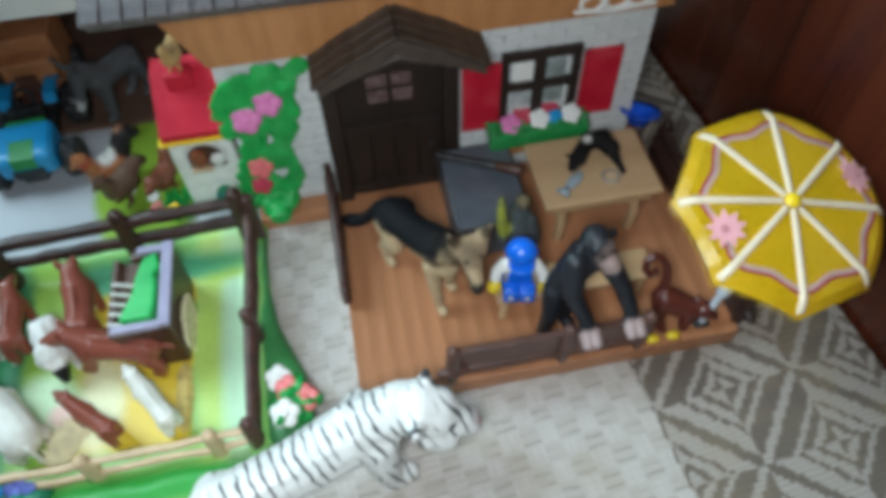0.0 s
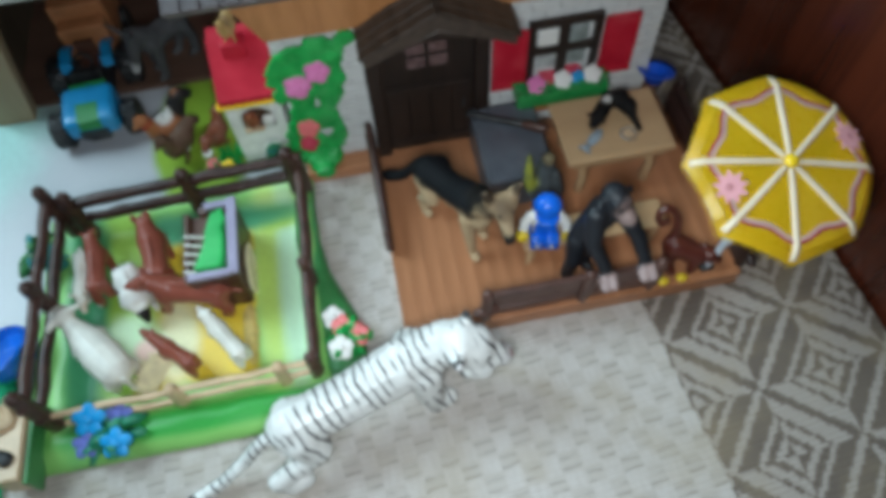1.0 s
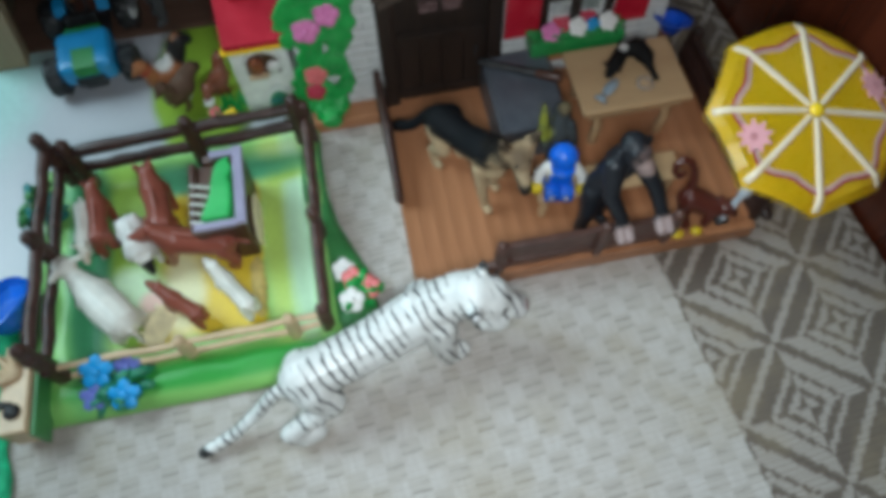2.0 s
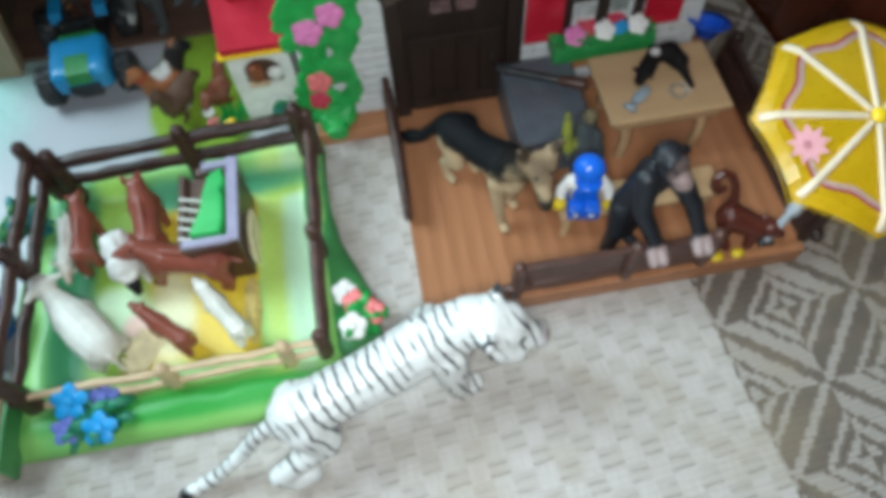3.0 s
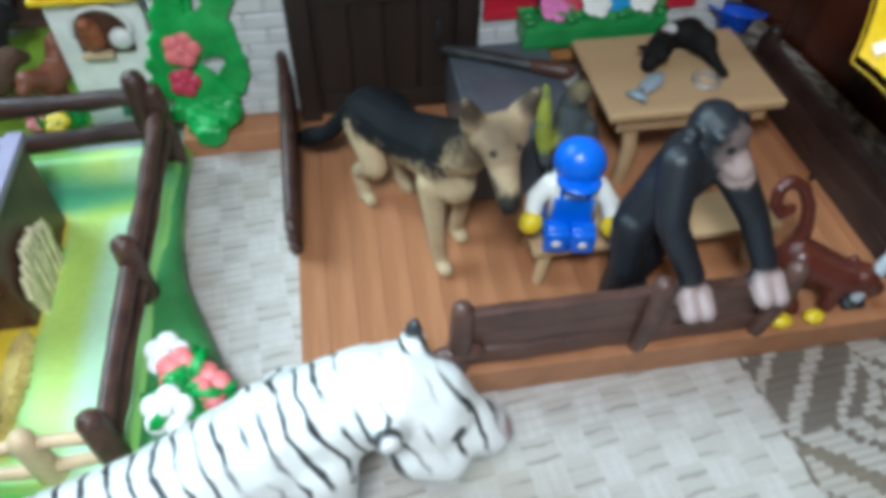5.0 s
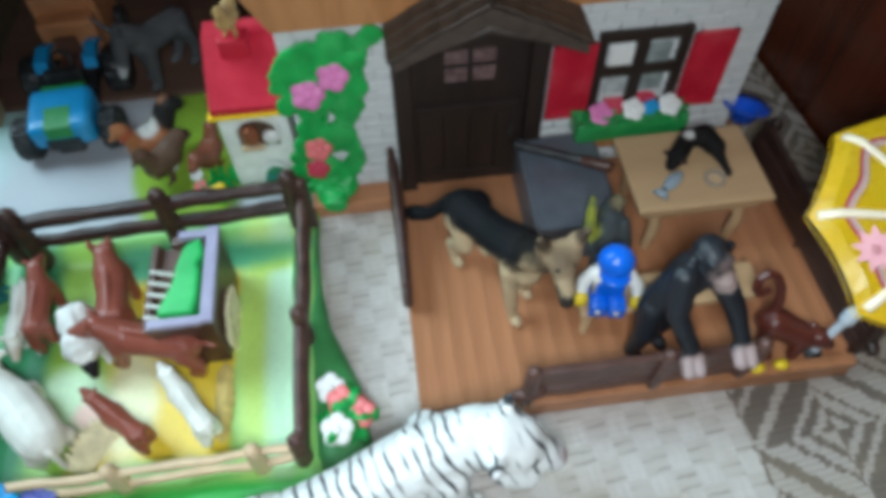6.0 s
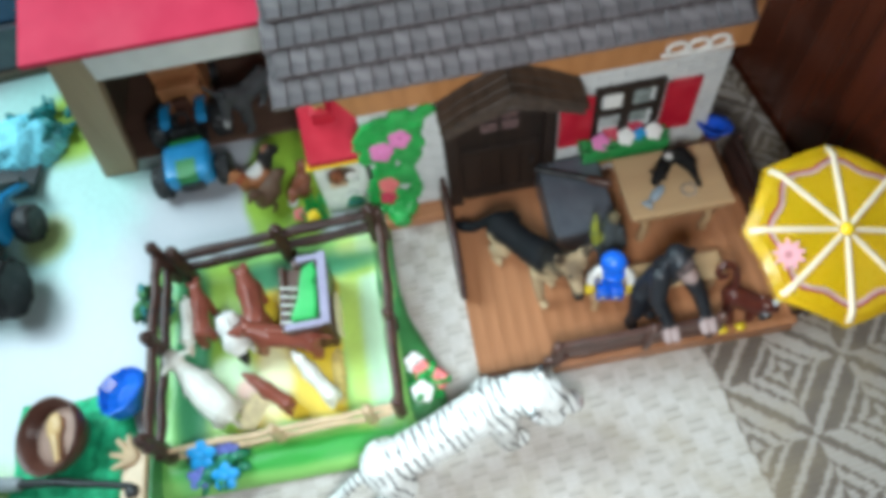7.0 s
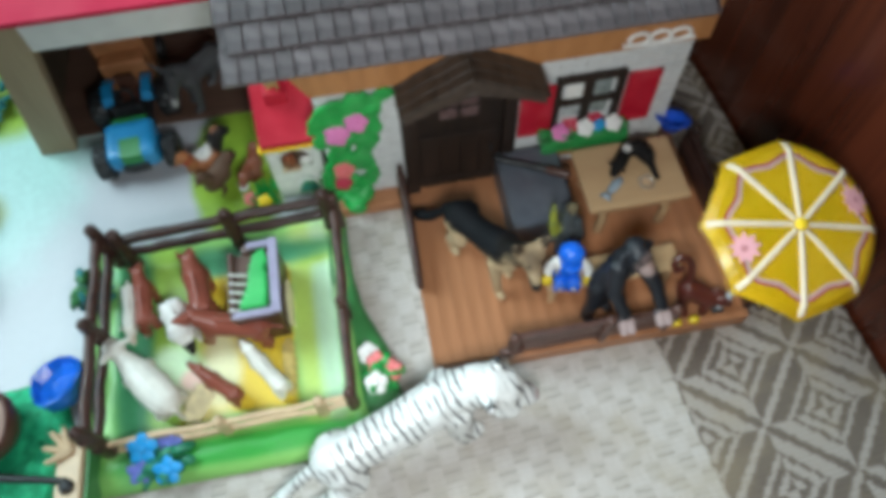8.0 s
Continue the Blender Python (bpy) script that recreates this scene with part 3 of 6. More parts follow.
# roof: a slab with rows of tiles
PITCH = radians(27)
roof_at = Matrix.Translation((0, -0.043, 0.207)) @ Matrix.Rotation(PITCH, 4, "X")
roof = part("roof", box((-0.104, 0.0, -0.002), (0.206, 0.17, 0.003), 0.001), M["tile"], house, "grey-mauve moulded roof tiles", at=roof_at)
tb = box((-0.00545, 0, 0), (0.00545, 0.0235, 0.0042), 0.0008, segs=1)
for v in tb.verts:
    v.co.z += 0.0009 * (1 - (v.co.x / 0.00545) ** 2) * (1 if v.co.z > 0.002 else 0)
    v.co.z += 0.0034 * (1 - v.co.y / 0.0235)
tile_mesh = mesh_of("roof_tile", tb, M["tile"])

# porch over the door
AP, EV = Vector((0.0505, -0.008, 0.1725)), 0.1450
EL, ER = 0.000, 0.1025
for sgn, ex in ((-1, EL), (1, ER)):
    kx, kz = AP.x + (ex - AP.x) * 0.5, AP.z + (EV - AP.z) * 0.46
    out = [(AP.x, AP.z), (kx, kz), (ex, EV), (ex, EV - 0.006), (kx, kz - 0.009), (AP.x, AP.z - 0.010)]
    bmp = prism(out, 1, -0.038, -0.002)
    part("porch_roof", bmp, M["shingle"], house, "dark brown shingled gable porch roof")
gable = prism([(EL + 0.012, EV), (ER - 0.012, EV), (AP.x, AP.z - 0.011)], 1, -0.026, -0.001)
part("gable", gable, M["door"], house, "dark wooden gable over the door")
part("gable_beam", tube([(EL + 0.008, -0.033, EV - 0.002), (AP.x, -0.0345, AP.z - 0.014)], 0.0028, 8), M["shingle"], house, smooth=True)
part("gable_beam", tube([(ER - 0.008, -0.033, EV - 0.002), (AP.x, -0.0345, AP.z - 0.014)], 0.0028, 8), M["shingle"], house, smooth=True)

# door
part("door_frame", box((-0.001, -0.012, 0.012), (0.010, 0.0, 0.142), 0.001), M["door"], house)
part("door_frame", box((0.080, -0.012, 0.012), (0.091, 0.0, 0.142), 0.001), M["door"], house)
part("door_frame", box((0.010, -0.012, 0.128), (0.080, 0.0, 0.142), 0.001), M["door"], house)
door = part("door", box((0.010, -0.006, 0.012), (0.080, -0.001, 0.128), 0.0006), M["door"], house, "dark brown plank door with a small four-light window")
for k in range(4):
    x = 0.0125 + k * 0.0166
    part("plank", box((x, -0.0085, 0.014), (x + 0.0152, -0.0060, 0.084), 0.0008), M["door"], door)
part("door_rail", box((0.0125, -0.0098, 0.018), (0.0777, -0.0085, 0.026), 0.0005), M["door"], door)
part("door_rail", box((0.0125, -0.0098, 0.076), (0.0777, -0.0085, 0.084), 0.0005), M["door"], door)
for x in (0.030, 0.0465):
    for z in (0.1015, 0.1145):
        part("pane", box((x, -0.0072, z), (x + 0.0135, -0.0060, z + 0.0095), 0.0004), M["rosepane"], door, "dull rosy door pane")
part("door_handle", tube([(0.071, -0.0105, 0.064), (0.071, -0.0105, 0.056)], 0.0013, 8), M["black"], door, smooth=True)

# window with shutters
WX0, WX1, WZ0, WZ1 = 0.121, 0.177, 0.062, 0.123
window = part("window", box((WX0 + 0.002, -0.0007, WZ0 + 0.002), (WX1 - 0.002, 0.0, WZ1 - 0.002)), M["door"], house, "dark brown four-light window")
for nm, lo, hi in (("jamb", (WX0, -0.006, WZ0), (WX0 + 0.006, 0.0, WZ1)), ("jamb", (WX1 - 0.006, -0.006, WZ0), (WX1, 0.0, WZ1)), ("head", (WX0, -0.0061, WZ1 - 0.006), (WX1, 0.0, WZ1 + 0.001)),
                   ("sill", (WX0, -0.0061, WZ0), (WX1, 0.0, WZ0 + 0.006)), ("mullion", (0.1445, -0.0055, WZ0), (0.1525, 0.0, WZ1)), ("transom", (WX0, -0.0052, 0.0905), (WX1, 0.0, 0.0985))):
    part(nm, box(lo, hi, 0.0008), M["door"], window)
for x, ms in ((0.1300, M["pane"]), (0.1528, M["greypane"])):
    for z, h in ((0.0770, 0.0130), (0.0990, 0.0140)):
        part("pane", box((x, -0.0042, z), (x + 0.0140, -0.0008, z + h), 0.0003), M["white"] if x < 0.14 and z > 0.08 else ms, window)


def shutter(x0, x1):
    b2 = bmesh.new()
    z0, z1 = 0.0595, 0.1175
    for lo, hi in (((x0, -0.0050, z0), (x0 + 0.004, -0.0005, z1)), ((x1 - 0.004, -0.0050, z0), (x1, -0.0005, z1)), ((x0, -0.0049, z0), (x1, -0.0005, z0 + 0.005)), ((x0, -0.0049, z1 - 0.005), (x1, -0.0005, z1))):
        box(lo, hi, 0.0006, b2)
    sh = part("shutter", b2, M["red"], house, "dark red plain shutter")
    part("panel", box((x0 + 0.0035, -0.0040, z0 + 0.0045), (x1 - 0.0035, -0.0008, z1 - 0.0045), 0.0005), M["red"], sh)


shutter(0.0945, 0.1215)
shutter(0.1795, 0.2065)

fb = thing("flower_box", "green window box with pink, white, blue and red flowers", "flower box")
part("trough", box((0.112, -0.020, 0.050), (0.186, -0.001, 0.064), 0.003), M["boxgreen"], fb)
part("bracket", box((0.122, -0.016, 0.040), (0.176, -0.002, 0.0502), 0.002), M["beam"], fb, "brown wooden bracket")
lb = bmesh.new()
random.seed(3)
for k in range(46):
    x, y = random.uniform(0.113, 0.185), random.uniform(-0.021, -0.003)
    merge(lb, ball((x, y, 0.064 + random.uniform(0, 0.003)), 0.0032, 1.2, 0.8, 0.5, 1))
part("leaves", lb, M["boxgreen"], fb, smooth=True)
for x, y, z, c in ((0.128, -0.013, 0.069, "pink"), (0.1495, -0.012, 0.069, "white"), (0.1615, -0.012, 0.068, "sky"), (0.173, -0.012, 0.070, "white"), (0.139, -0.005, 0.069, "crimson"), (0.158, -0.005, 0.071, "crimson")):
    part("blossom", flower((x, y, z), 0.0072 if c != "sky" else 0.006), M[c], fb, c.replace("sky", "blue") + " blossom", True)

# scroll ornament on the gutter board
orn = bmesh.new()
for k, x in enumerate((0.176, 0.192, 0.207)):
    pts = [(x + 0.0075 * math.cos(a), -0.008, 0.157 + 0.0055 * math.sin(a)) for a in np.linspace(0, 2 * math.pi, 14)]
    merge(orn, tube(pts, 0.0016, 6))
merge(orn, tube([(0.166, -0.008, 0.152), (0.19, -0.008, 0.150), (0.218, -0.008, 0.152)], 0.0015, 6))
part("scroll_ornament", orn, M["white"], house, "white scrolled ornament", True)

# ---- ivy on the wall ----
ivy = thing("climbing_rose", "green moulded climbing rose with pink flowers on the wall", "plant")
iv = bmesh.new()
random.seed(11)
LOBES = ((0.0, 1.15), (0.35, 0.85), (0.75, 1.0), (1.20, 0.82), (1.85, 0.95), (2.45, 0.84), (math.pi, 0.9), (3.83, 0.84), (4.43, 0.95), (5.08, 0.82), (5.53, 1.0), (5.93, 0.85))
IZ, IL, IR = (0.012, 0.024, 0.044, 0.072, 0.097, 0.126, 0.142), (-0.049, -0.069, -0.074, -0.061, -0.072, -0.069, -0.034), (-0.043, -0.029, -0.023, -0.025, -0.015, -0.014, 0.001)
GAPS = ((-0.042, 0.080, 0.0042), (-0.040, 0.048, 0.0046), (-0.061, 0.084, 0.0030))
for k in range(320):
    z = 0.014 + (k + random.random()) / 320 * 0.126
    size, y0 = 0.0058 * random.uniform(0.75, 1.2), random.uniform(0.0, 0.0014)
    lo, hi = np.interp(z, IZ, IL) + size * 0.7, np.interp(z, IZ, IR) - size * 0.7
    x = random.uniform(lo, hi) if hi > lo else (lo + hi) / 2
    if any(math.hypot(x - gx, z - gz) < gr + size * 0.75 for gx, gz, gr in GAPS):
        continue
    leaf = prism([(size * r * math.cos(a), size * r * math.sin(a)) for a, r in LOBES], 1, -0.0024, 0.0004)
    leaf.transform(Matrix.Translation((x, -0.0036 - y0 - 0.0145 * min(1, max(0, (0.026 - z) / 0.012)), z)) @ Euler((random.uniform(-0.14, 0.14), random.uniform(-3.1, 3.1), random.uniform(-0.14, 0.14))).to_matrix().to_4x4())
    merge(iv, leaf)
blend(part("foliage", iv, M["ivy"], ivy), 0.0009, 2)
for x, z, c, r in ((-0.034, 0.1155, "pink", 0.0090), (-0.050, 0.104, "pink", 0.0096), (-0.051, 0.059, "salmon", 0.0084), (-0.054, 0.041, "crimson", 0.0074)):
    part("blossom", flower((x, -0.0088, z), r, (0, -0.95, 0.3), 5, 0.4), M[c], ivy, c + " rose blossom", True)
part("stem", tube([(-0.047, -0.003, 0.0125), (-0.048, -0.004, 0.06), (-0.032, -0.004, 0.132)], 0.0022, 8), M["ivy"], ivy, smooth=True)

# ---- patio ----
PX0, PX1, PY0 = -0.006, 0.243, -0.170
patio = thing("toy_patio", "brown plank patio deck in front of the farmhouse", "toy patio")
part("deck_base", box((PX0, PY0, 0.0), (PX1, -0.0172, 0.0095), 0.0015), M["deck"], patio)
part("front_kerb", box((0.052, -0.177, 0.0), (0.244, -0.1702, 0.0165), 0.0014), M["deck"], patio)
part("side_kerb", box((0.2432, -0.1702, 0.0), (0.249, -0.018, 0.0165), 0.0014), M["deck"], patio)


def panel_fence(at, length, knobs, label, wood="panelbrown", tall=1.0):
    """A low fence of gnarled boards between posts, along +x."""
    f = thing("toy_fence", label, "fence", at, "patio fences")
    random.seed(int(length * 1000))
    for z0, z1, y in ((0.0, 0.0095 * tall, 0.0), (0.0100 * tall, 0.0195 * tall, 0.0006), (0.0200 * tall, 0.0290 * tall, 0.0)):
        b2 = box((0.0, y - 0.0022, z0), (length, y + 0.0022, z1), 0.0012)
        bmesh.ops.subdivide_edges(b2, edges=[e for e in b2.edges if abs(e.verts[0].co.x - e.verts[1].co.x) > length * 0.5], cuts=14)
        for v in b2.verts:
            v.co += Vector((0, 0.0009 * noise.noise(Vector((v.co.x * 60, z0 * 300, 0))), 0.0012 * noise.noise(Vector((v.co.x * 45, z0 * 200, 7)))))
        part("board", b2, M[wood], f)
    part("stub", tube([(-0.0070, -0.0030, 0.010 * tall), (0.0, -0.0034, 0.0115 * tall), (0.0060, -0.0030, 0.011 * tall)], [0.0034, 0.0044, 0.0036], 8), M[wood], f, smooth=True)
    for x in knobs:
        part("post", tube([(x, -0.0018, -0.002), (x, -0.0026, 0.018 * tall), (x, -0.0018, 0.0325 * tall)], [0.0038, 0.0046, 0.0040], 8), M[wood], f, smooth=True)
    return f


panel_fence(Matrix.Translation((0.053, -0.1715, 0.0168)) @ Matrix.Rotation(radians(4), 4, "X"), 0.124, (0.0, 0.071, 0.121), "dark brown log-board fence along the patio front", tall=1.25)
panel_fence(Matrix.Translation((0.2445, -0.168, 0.0168)) @ Matrix.Rotation(radians(90), 4, "Z") @ Matrix.Rotation(radians(5), 4, "X"), 0.155, (0.0, 0.075, 0.15), "dark brown log-board fence along the patio side", "shadebrown")
lf = thing("toy_fence", "thin dark brown fence beside the farmhouse door", "fence", group="patio fences")
part("post", tube([(-0.006, -0.010, 0.012), (-0.006, -0.010, 0.052)], [0.0032, 0.0026], 8), M["brownlog"], lf, smooth=True)
part("post", tube([(-0.006, -0.100, 0.012), (-0.006, -0.100, 0.034)], [0.0032, 0.0026], 8), M["brownlog"], lf, smooth=True)
for z0, z1 in ((0.020, 0.018), (0.031, 0.024), (0.042, 0.030)):
    part("board", tube([(-0.006, -0.010, z0), (-0.0052, -0.055, (z0 + z1) / 2 + 0.002), (-0.006, -0.104, z1)], [0.0034, 0.0038, 0.003], 8), M["brownlog"], lf, smooth=True)

# ---- picnic table ----
table = thing("picnic_table", "light wooden toy picnic table with splayed legs", "table")
tt = box((0.135, -0.085, 0.0535), (0.218, -0.024, 0.058), 0.0018, segs=3)
part("tabletop", tt, M["table"], table)
for x in (0.150, 0.203):
    for y, s in ((-0.078, -1), (-0.031, 1)):
        pts = [(x, y - s * 0.006, 0.053), (x, y + s * 0.002, 0.035), (x, y, 0.0125)]
        part("leg", tube(pts, [0.0042, 0.0036, 0.0040], 8), M["table"], table, smooth=True)
    part("crossbar", box((x - 0.003, -0.078, 0.046), (x + 0.003, -0.031, 0.0534), 0.001), M["table"], table)
for y in (-0.0815, -0.0305):
    part("apron", box((0.141, y, 0.0455), (0.212, y + 0.003, 0.0534), 0.0006), M["table"], table)
bench = thing("toy_bench", "light wooden toy bench beside the picnic table", "bench")
part("seat", box((0.091, -0.135, 0.0285), (0.200, -0.111, 0.0325), 0.0015, segs=3), M["table"], bench)
for x in (0.098, 0.192):
    for y, dy in ((-0.130, -0.004), (-0.117, 0.004)):
        part("leg", tube([(x, y, 0.0287), (x - 0.003, y + dy, 0.0135)], [0.0032, 0.0028], 8), M["table"], bench, smooth=True)

# ---- parasol ----
C = Vector((0.2415, -0.1562, 0.1165))
N = Vector((0.085, -0.31, 0.947)).normalized()
ux = Vector((0.0640, -0.0094, -0.0100)).normalized()
ux = (ux - N * ux.dot(N)).normalized()
uy = N.cross(ux)
PM = Matrix((ux.to_4d(), uy.to_4d(), N.to_4d(), (0, 0, 0, 1))).transposed()
for i in range(3):
    PM[3][i] = 0
PM = Matrix.Translation(C) @ PM
parasol = thing("parasol", "yellow toy parasol with cream ribs and pink flowers", "parasol", PM)
RR, HH = 0.0626, 0.0122


def canopy_z(r, a):
    k = r / RR
    return 0.0122 - 0.0042 * (k / 0.84) ** 1.5 if k < 0.84 else 0.0080 - 0.0080 * ((k - 0.84) / 0.16) ** 1.2


def rim(a):
    """Edge radius of the eight-sided canopy at an angle."""
    b = (a % (math.pi / 4)) - math.pi / 8
    return RR * math.cos(math.pi / 8) / math.cos(b)


def canopy_patch(a0, a1, k0, k1, lift, na=8, nk=8, thick=0.0):
    b2 = bmesh.new()
    grid = []
    for i in range(na + 1):
        a = a0 + (a1 - a0) * i / na
        grid.append([])
        for j in range(nk + 1):
            lo, hi = (k0(a), k1(a)) if callable(k0) else (k0, k1)
            r = rim(a) * (lo + (hi - lo) * j / nk)
            grid[-1].append(b2.verts.new((r * math.cos(a), r * math.sin(a), canopy_z(r, a) + lift)))
    for i in range(na):
        for j in range(nk):
            b2.faces.new((grid[i][j], grid[i][j + 1], grid[i + 1][j + 1], grid[i + 1][j]))
    if thick:
        bmesh.ops.solidify(b2, geom=list(b2.faces), thickness=thick)
    bmesh.ops.recalc_face_normals(b2, faces=list(b2.faces))
    return b2


for k in range(8):
    a0 = k * math.pi / 4
    cp = part("canopy_panel", canopy_patch(a0, a0 + math.pi / 4, 0.02, 1.0, 0, 6, 10, 0.0012), M["yellow"], parasol, smooth=False)
    part("rim_flap", canopy_patch(a0, a0 + math.pi / 4, 0.995, 1.0, -0.0035, 6, 1, 0.006), M["yellow"], cp)

    def wave(a, base=a0):
        t = (a - base) / (math.pi / 4)
        return 0.755 - 0.022 * math.sin(math.pi * t) + 0.014 * math.sin(3 * math.pi * t)
    part("magenta_print", canopy_patch(a0 + 0.05, a0 + math.pi / 4 - 0.05, lambda a: wave(a) + 0.045, lambda a: wave(a) + 0.072, 0.0007, 14, 1, 0.0004), M["magenta"], cp)
    part("cream_print", canopy_patch(a0 + 0.05, a0 + math.pi / 4 - 0.05, lambda a: wave(a) - 0.005, lambda a: wave(a) + 0.045, 0.0007, 14, 1, 0.0004), M["rosewhite"], cp)
    strip = bmesh.new()
    along, across = Vector((math.cos(a0), math.sin(a0), 0)), Vector((-math.sin(a0), math.cos(a0), 0))
    rows = []
    for q in np.linspace(0.07, 0.955, 25):
        p = along * rim(a0) * q + Vector((0, 0, canopy_z(rim(a0) * q, a0)))
        w = 0.0017 + 0.0007 * q
        rows.append([strip.verts.new(p + across * w * u + Vector((0, 0, h))) for u, h in ((-1, -0.0004), (-0.8, 0.0011), (0, 0.0015), (0.8, 0.0011), (1, -0.0004))])
    for r0, r1 in zip(rows, rows[1:]):
        for u in range(4):
            strip.faces.new((r0[u], r1[u], r1[u + 1], r0[u + 1]))
        strip.faces.new((r0[4], r1[4], r1[0], r0[0]))
    strip.faces.new(rows[0])
    strip.faces.new(rows[-1][::-1])
    bmesh.ops.recalc_face_normals(strip, faces=list(strip.faces))
    part("rib", strip, M["cream"], parasol, smooth=True)
for ang, r in ((radians(203), 0.0420), (radians(24), 0.0460)):
    c = (r * math.cos(ang), r * math.sin(ang), canopy_z(r, ang) + 0.0008)
    nrm = (0.25 * math.cos(ang), 0.25 * math.sin(ang), 1)
    fl = bmesh.new()
    for k in range(9):
        a = 2 * math.pi * k / 9
        pet = prism([(0.0018, -0.0008), (0.0062, -0.0022), (0.0112, 0.0), (0.0062, 0.0022), (0.0018, 0.0008)], 2, 0.0, 0.0008)
        pet.transform(Matrix.Rotation(a, 4, "Z"))
        merge(fl, pet)
    fl.transform(Matrix.Translation(c) @ Vector(nrm).to_track_quat("Z", "Y").to_matrix().to_4x4())
    fp = part("flower_print", fl, M["palepink"], parasol, "pale pink printed flower")
    part("flower_middle", ball(c, 0.0034, 1, 1, 0.32), M["palesalmon"], fp)
part("finial", ball((0, 0, HH + 0.0015), 0.0046, 1, 1, 0.7, 3), M["yellow"], parasol, smooth=True)
foot = PM.inverted() @ Vector((0.2219, -0.1660, 0.0150))
part("pole", tube([(0, 0, HH - 0.002), tuple(foot)], 0.0026, 12), M["silver"], parasol, "pale grey pole", True)
coll = foot + (Vector((0, 0, HH)) - foot) * 0.34
part("collar", tube([tuple(foot + (coll - foot) * 0.86), tuple(coll)], 0.0042, 12), M["silver"], parasol, smooth=True)
part("foot", ball(tuple(foot), 0.006, 1, 1, 0.5), M["black"], parasol, smooth=True)

# ---- fenced pen ----
pen = thing("toy_pen", "painted green toy pen base with straw-yellow middle", "toy pen")
gb = bmesh.new()
GX0, GX1, GY0, GY1 = -0.275, -0.050, -0.222, -0.013
nx, ny = 76, 68
verts = []
for j in range(ny + 1):
    row = []
    for i in range(nx + 1):
        x, y = GX0 + (GX1 - GX0) * i / nx, GY0 + (GY1 - GY0) * j / ny
        edge = max(-0.238 - x, x + 0.078, -0.190 - y, y + 0.037) + 0.004 * noise.noise(Vector((x * 40, y * 40, 0)))
        z = 0.0035 + 0.0075 * min(1, max(0, edge / 0.010)) - 0.006 * min(1, max(0, (edge - 0.016) / 0.016))
        out = max(GX0 - x, x - GX1, GY0 - y, y - GY1)
        z *= min(1, max(0.25, (-out) / 0.004))
        waist = min(1, max(0, (y + 0.135) / 0.030))
        if x > -0.078:
            x = -0.078 + (x + 0.078) * (1 - 0.34 * waist)
        row.append(gb.verts.new((x + 0.003 * noise.noise(Vector((y * 30, 1, 0))) * (1 if i in (0, nx) else 0), y, z + 0.002)))
    verts.append(row)
for j in range(ny):
    for i in range(nx):
        gb.faces.new((verts[j][i], verts[j][i + 1], verts[j + 1][i + 1], verts[j + 1][i]))
ext = bmesh.ops.extrude_face_region(gb, geom=list(gb.faces))
for q in ext["geom"]:
    if isinstance(q, bmesh.types.BMVert):
        q.co.z = 0.0021
bmesh.ops.recalc_face_normals(gb, faces=list(gb.faces))
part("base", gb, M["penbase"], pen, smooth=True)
hb = tube([(-0.0680, -0.029, 0.006), (-0.0690, -0.075, 0.006), (-0.0645, -0.110, 0.006), (-0.0540, -0.150, 0.006), (-0.0510, -0.186, 0.006), (-0.062, -0.200, 0.005)], [0.0084, 0.0092, 0.0106, 0.0155, 0.0175, 0.0105], 14)
for v in hb.verts:
    v.co.z = 0.002 + max(0, v.co.z) * 0.62
part("bank", hb, M["hedge"], pen, "dark green raised bank", True)


def log_fence(a, b, heights, posts, mat, rr, pr, top, label, group):
    """Two or more knotty rails from a to b with posts."""
    f = thing("toy_fence", label, "fence", group=group)
    A, B = Vector(a), Vector(b)
    random.seed(int(abs(A.x + B.y) * 9000) + 1)
    for h in heights:
        pts, rad = [], []
        for i in range(15):
            p = A.lerp(B, i / 14)
            pts.append((p.x + random.uniform(-0.0007, 0.0007), p.y + random.uniform(-0.0007, 0.0007), p.z + h + random.uniform(-0.0007, 0.0007)))
            rad.append(rr * random.uniform(0.86, 1.12))
        part("rail", tube(pts, rad, 8), mat, f, smooth=True)
    for t in posts:
        p = A.lerp(B, t)
        part("post", tube([(p.x, p.y, p.z - 0.002), (p.x, p.y, p.z + top * 0.6), (p.x, p.y, p.z + top)], [pr * 1.1, pr, pr * 0.92], 9), mat, f, smooth=True)
    return f


log_fence((-0.250, -0.194, 0.008), (-0.250, -0.030, 0.008), (0.026, 0.047), (0.02, 0.5, 0.985), M["brownlog"], 0.0043, 0.0056, 0.058, "dark brown log fence on the pen's long side", "pen fences")
log_fence((-0.243, -0.034, 0.008), (-0.068, -0.027, 0.008), (0.020, 0.040), (0.03, 0.53, 0.98), M["brownlog"], 0.0046, 0.0060, 0.048, "dark brown log fence behind the pen", "pen fences")
log_fence((-0.065, -0.028, 0.008), (-0.0705, -0.190, -0.003), (0.021, 0.032), (0.0, 0.55, 0.99), M["panelbrown"], 0.0036, 0.0050, 0.042, "dark brown log fence beside the green bank", "pen fences")
log_fence((-0.256, -0.191, 0.007), (-0.076, -0.188, 0.007), (0.005, 0.022), (0.03, 0.50, 0.90), M["tanlog"], 0.0025, 0.0046, 0.026, "pale tan rail fence along the pen front", "pen fences")


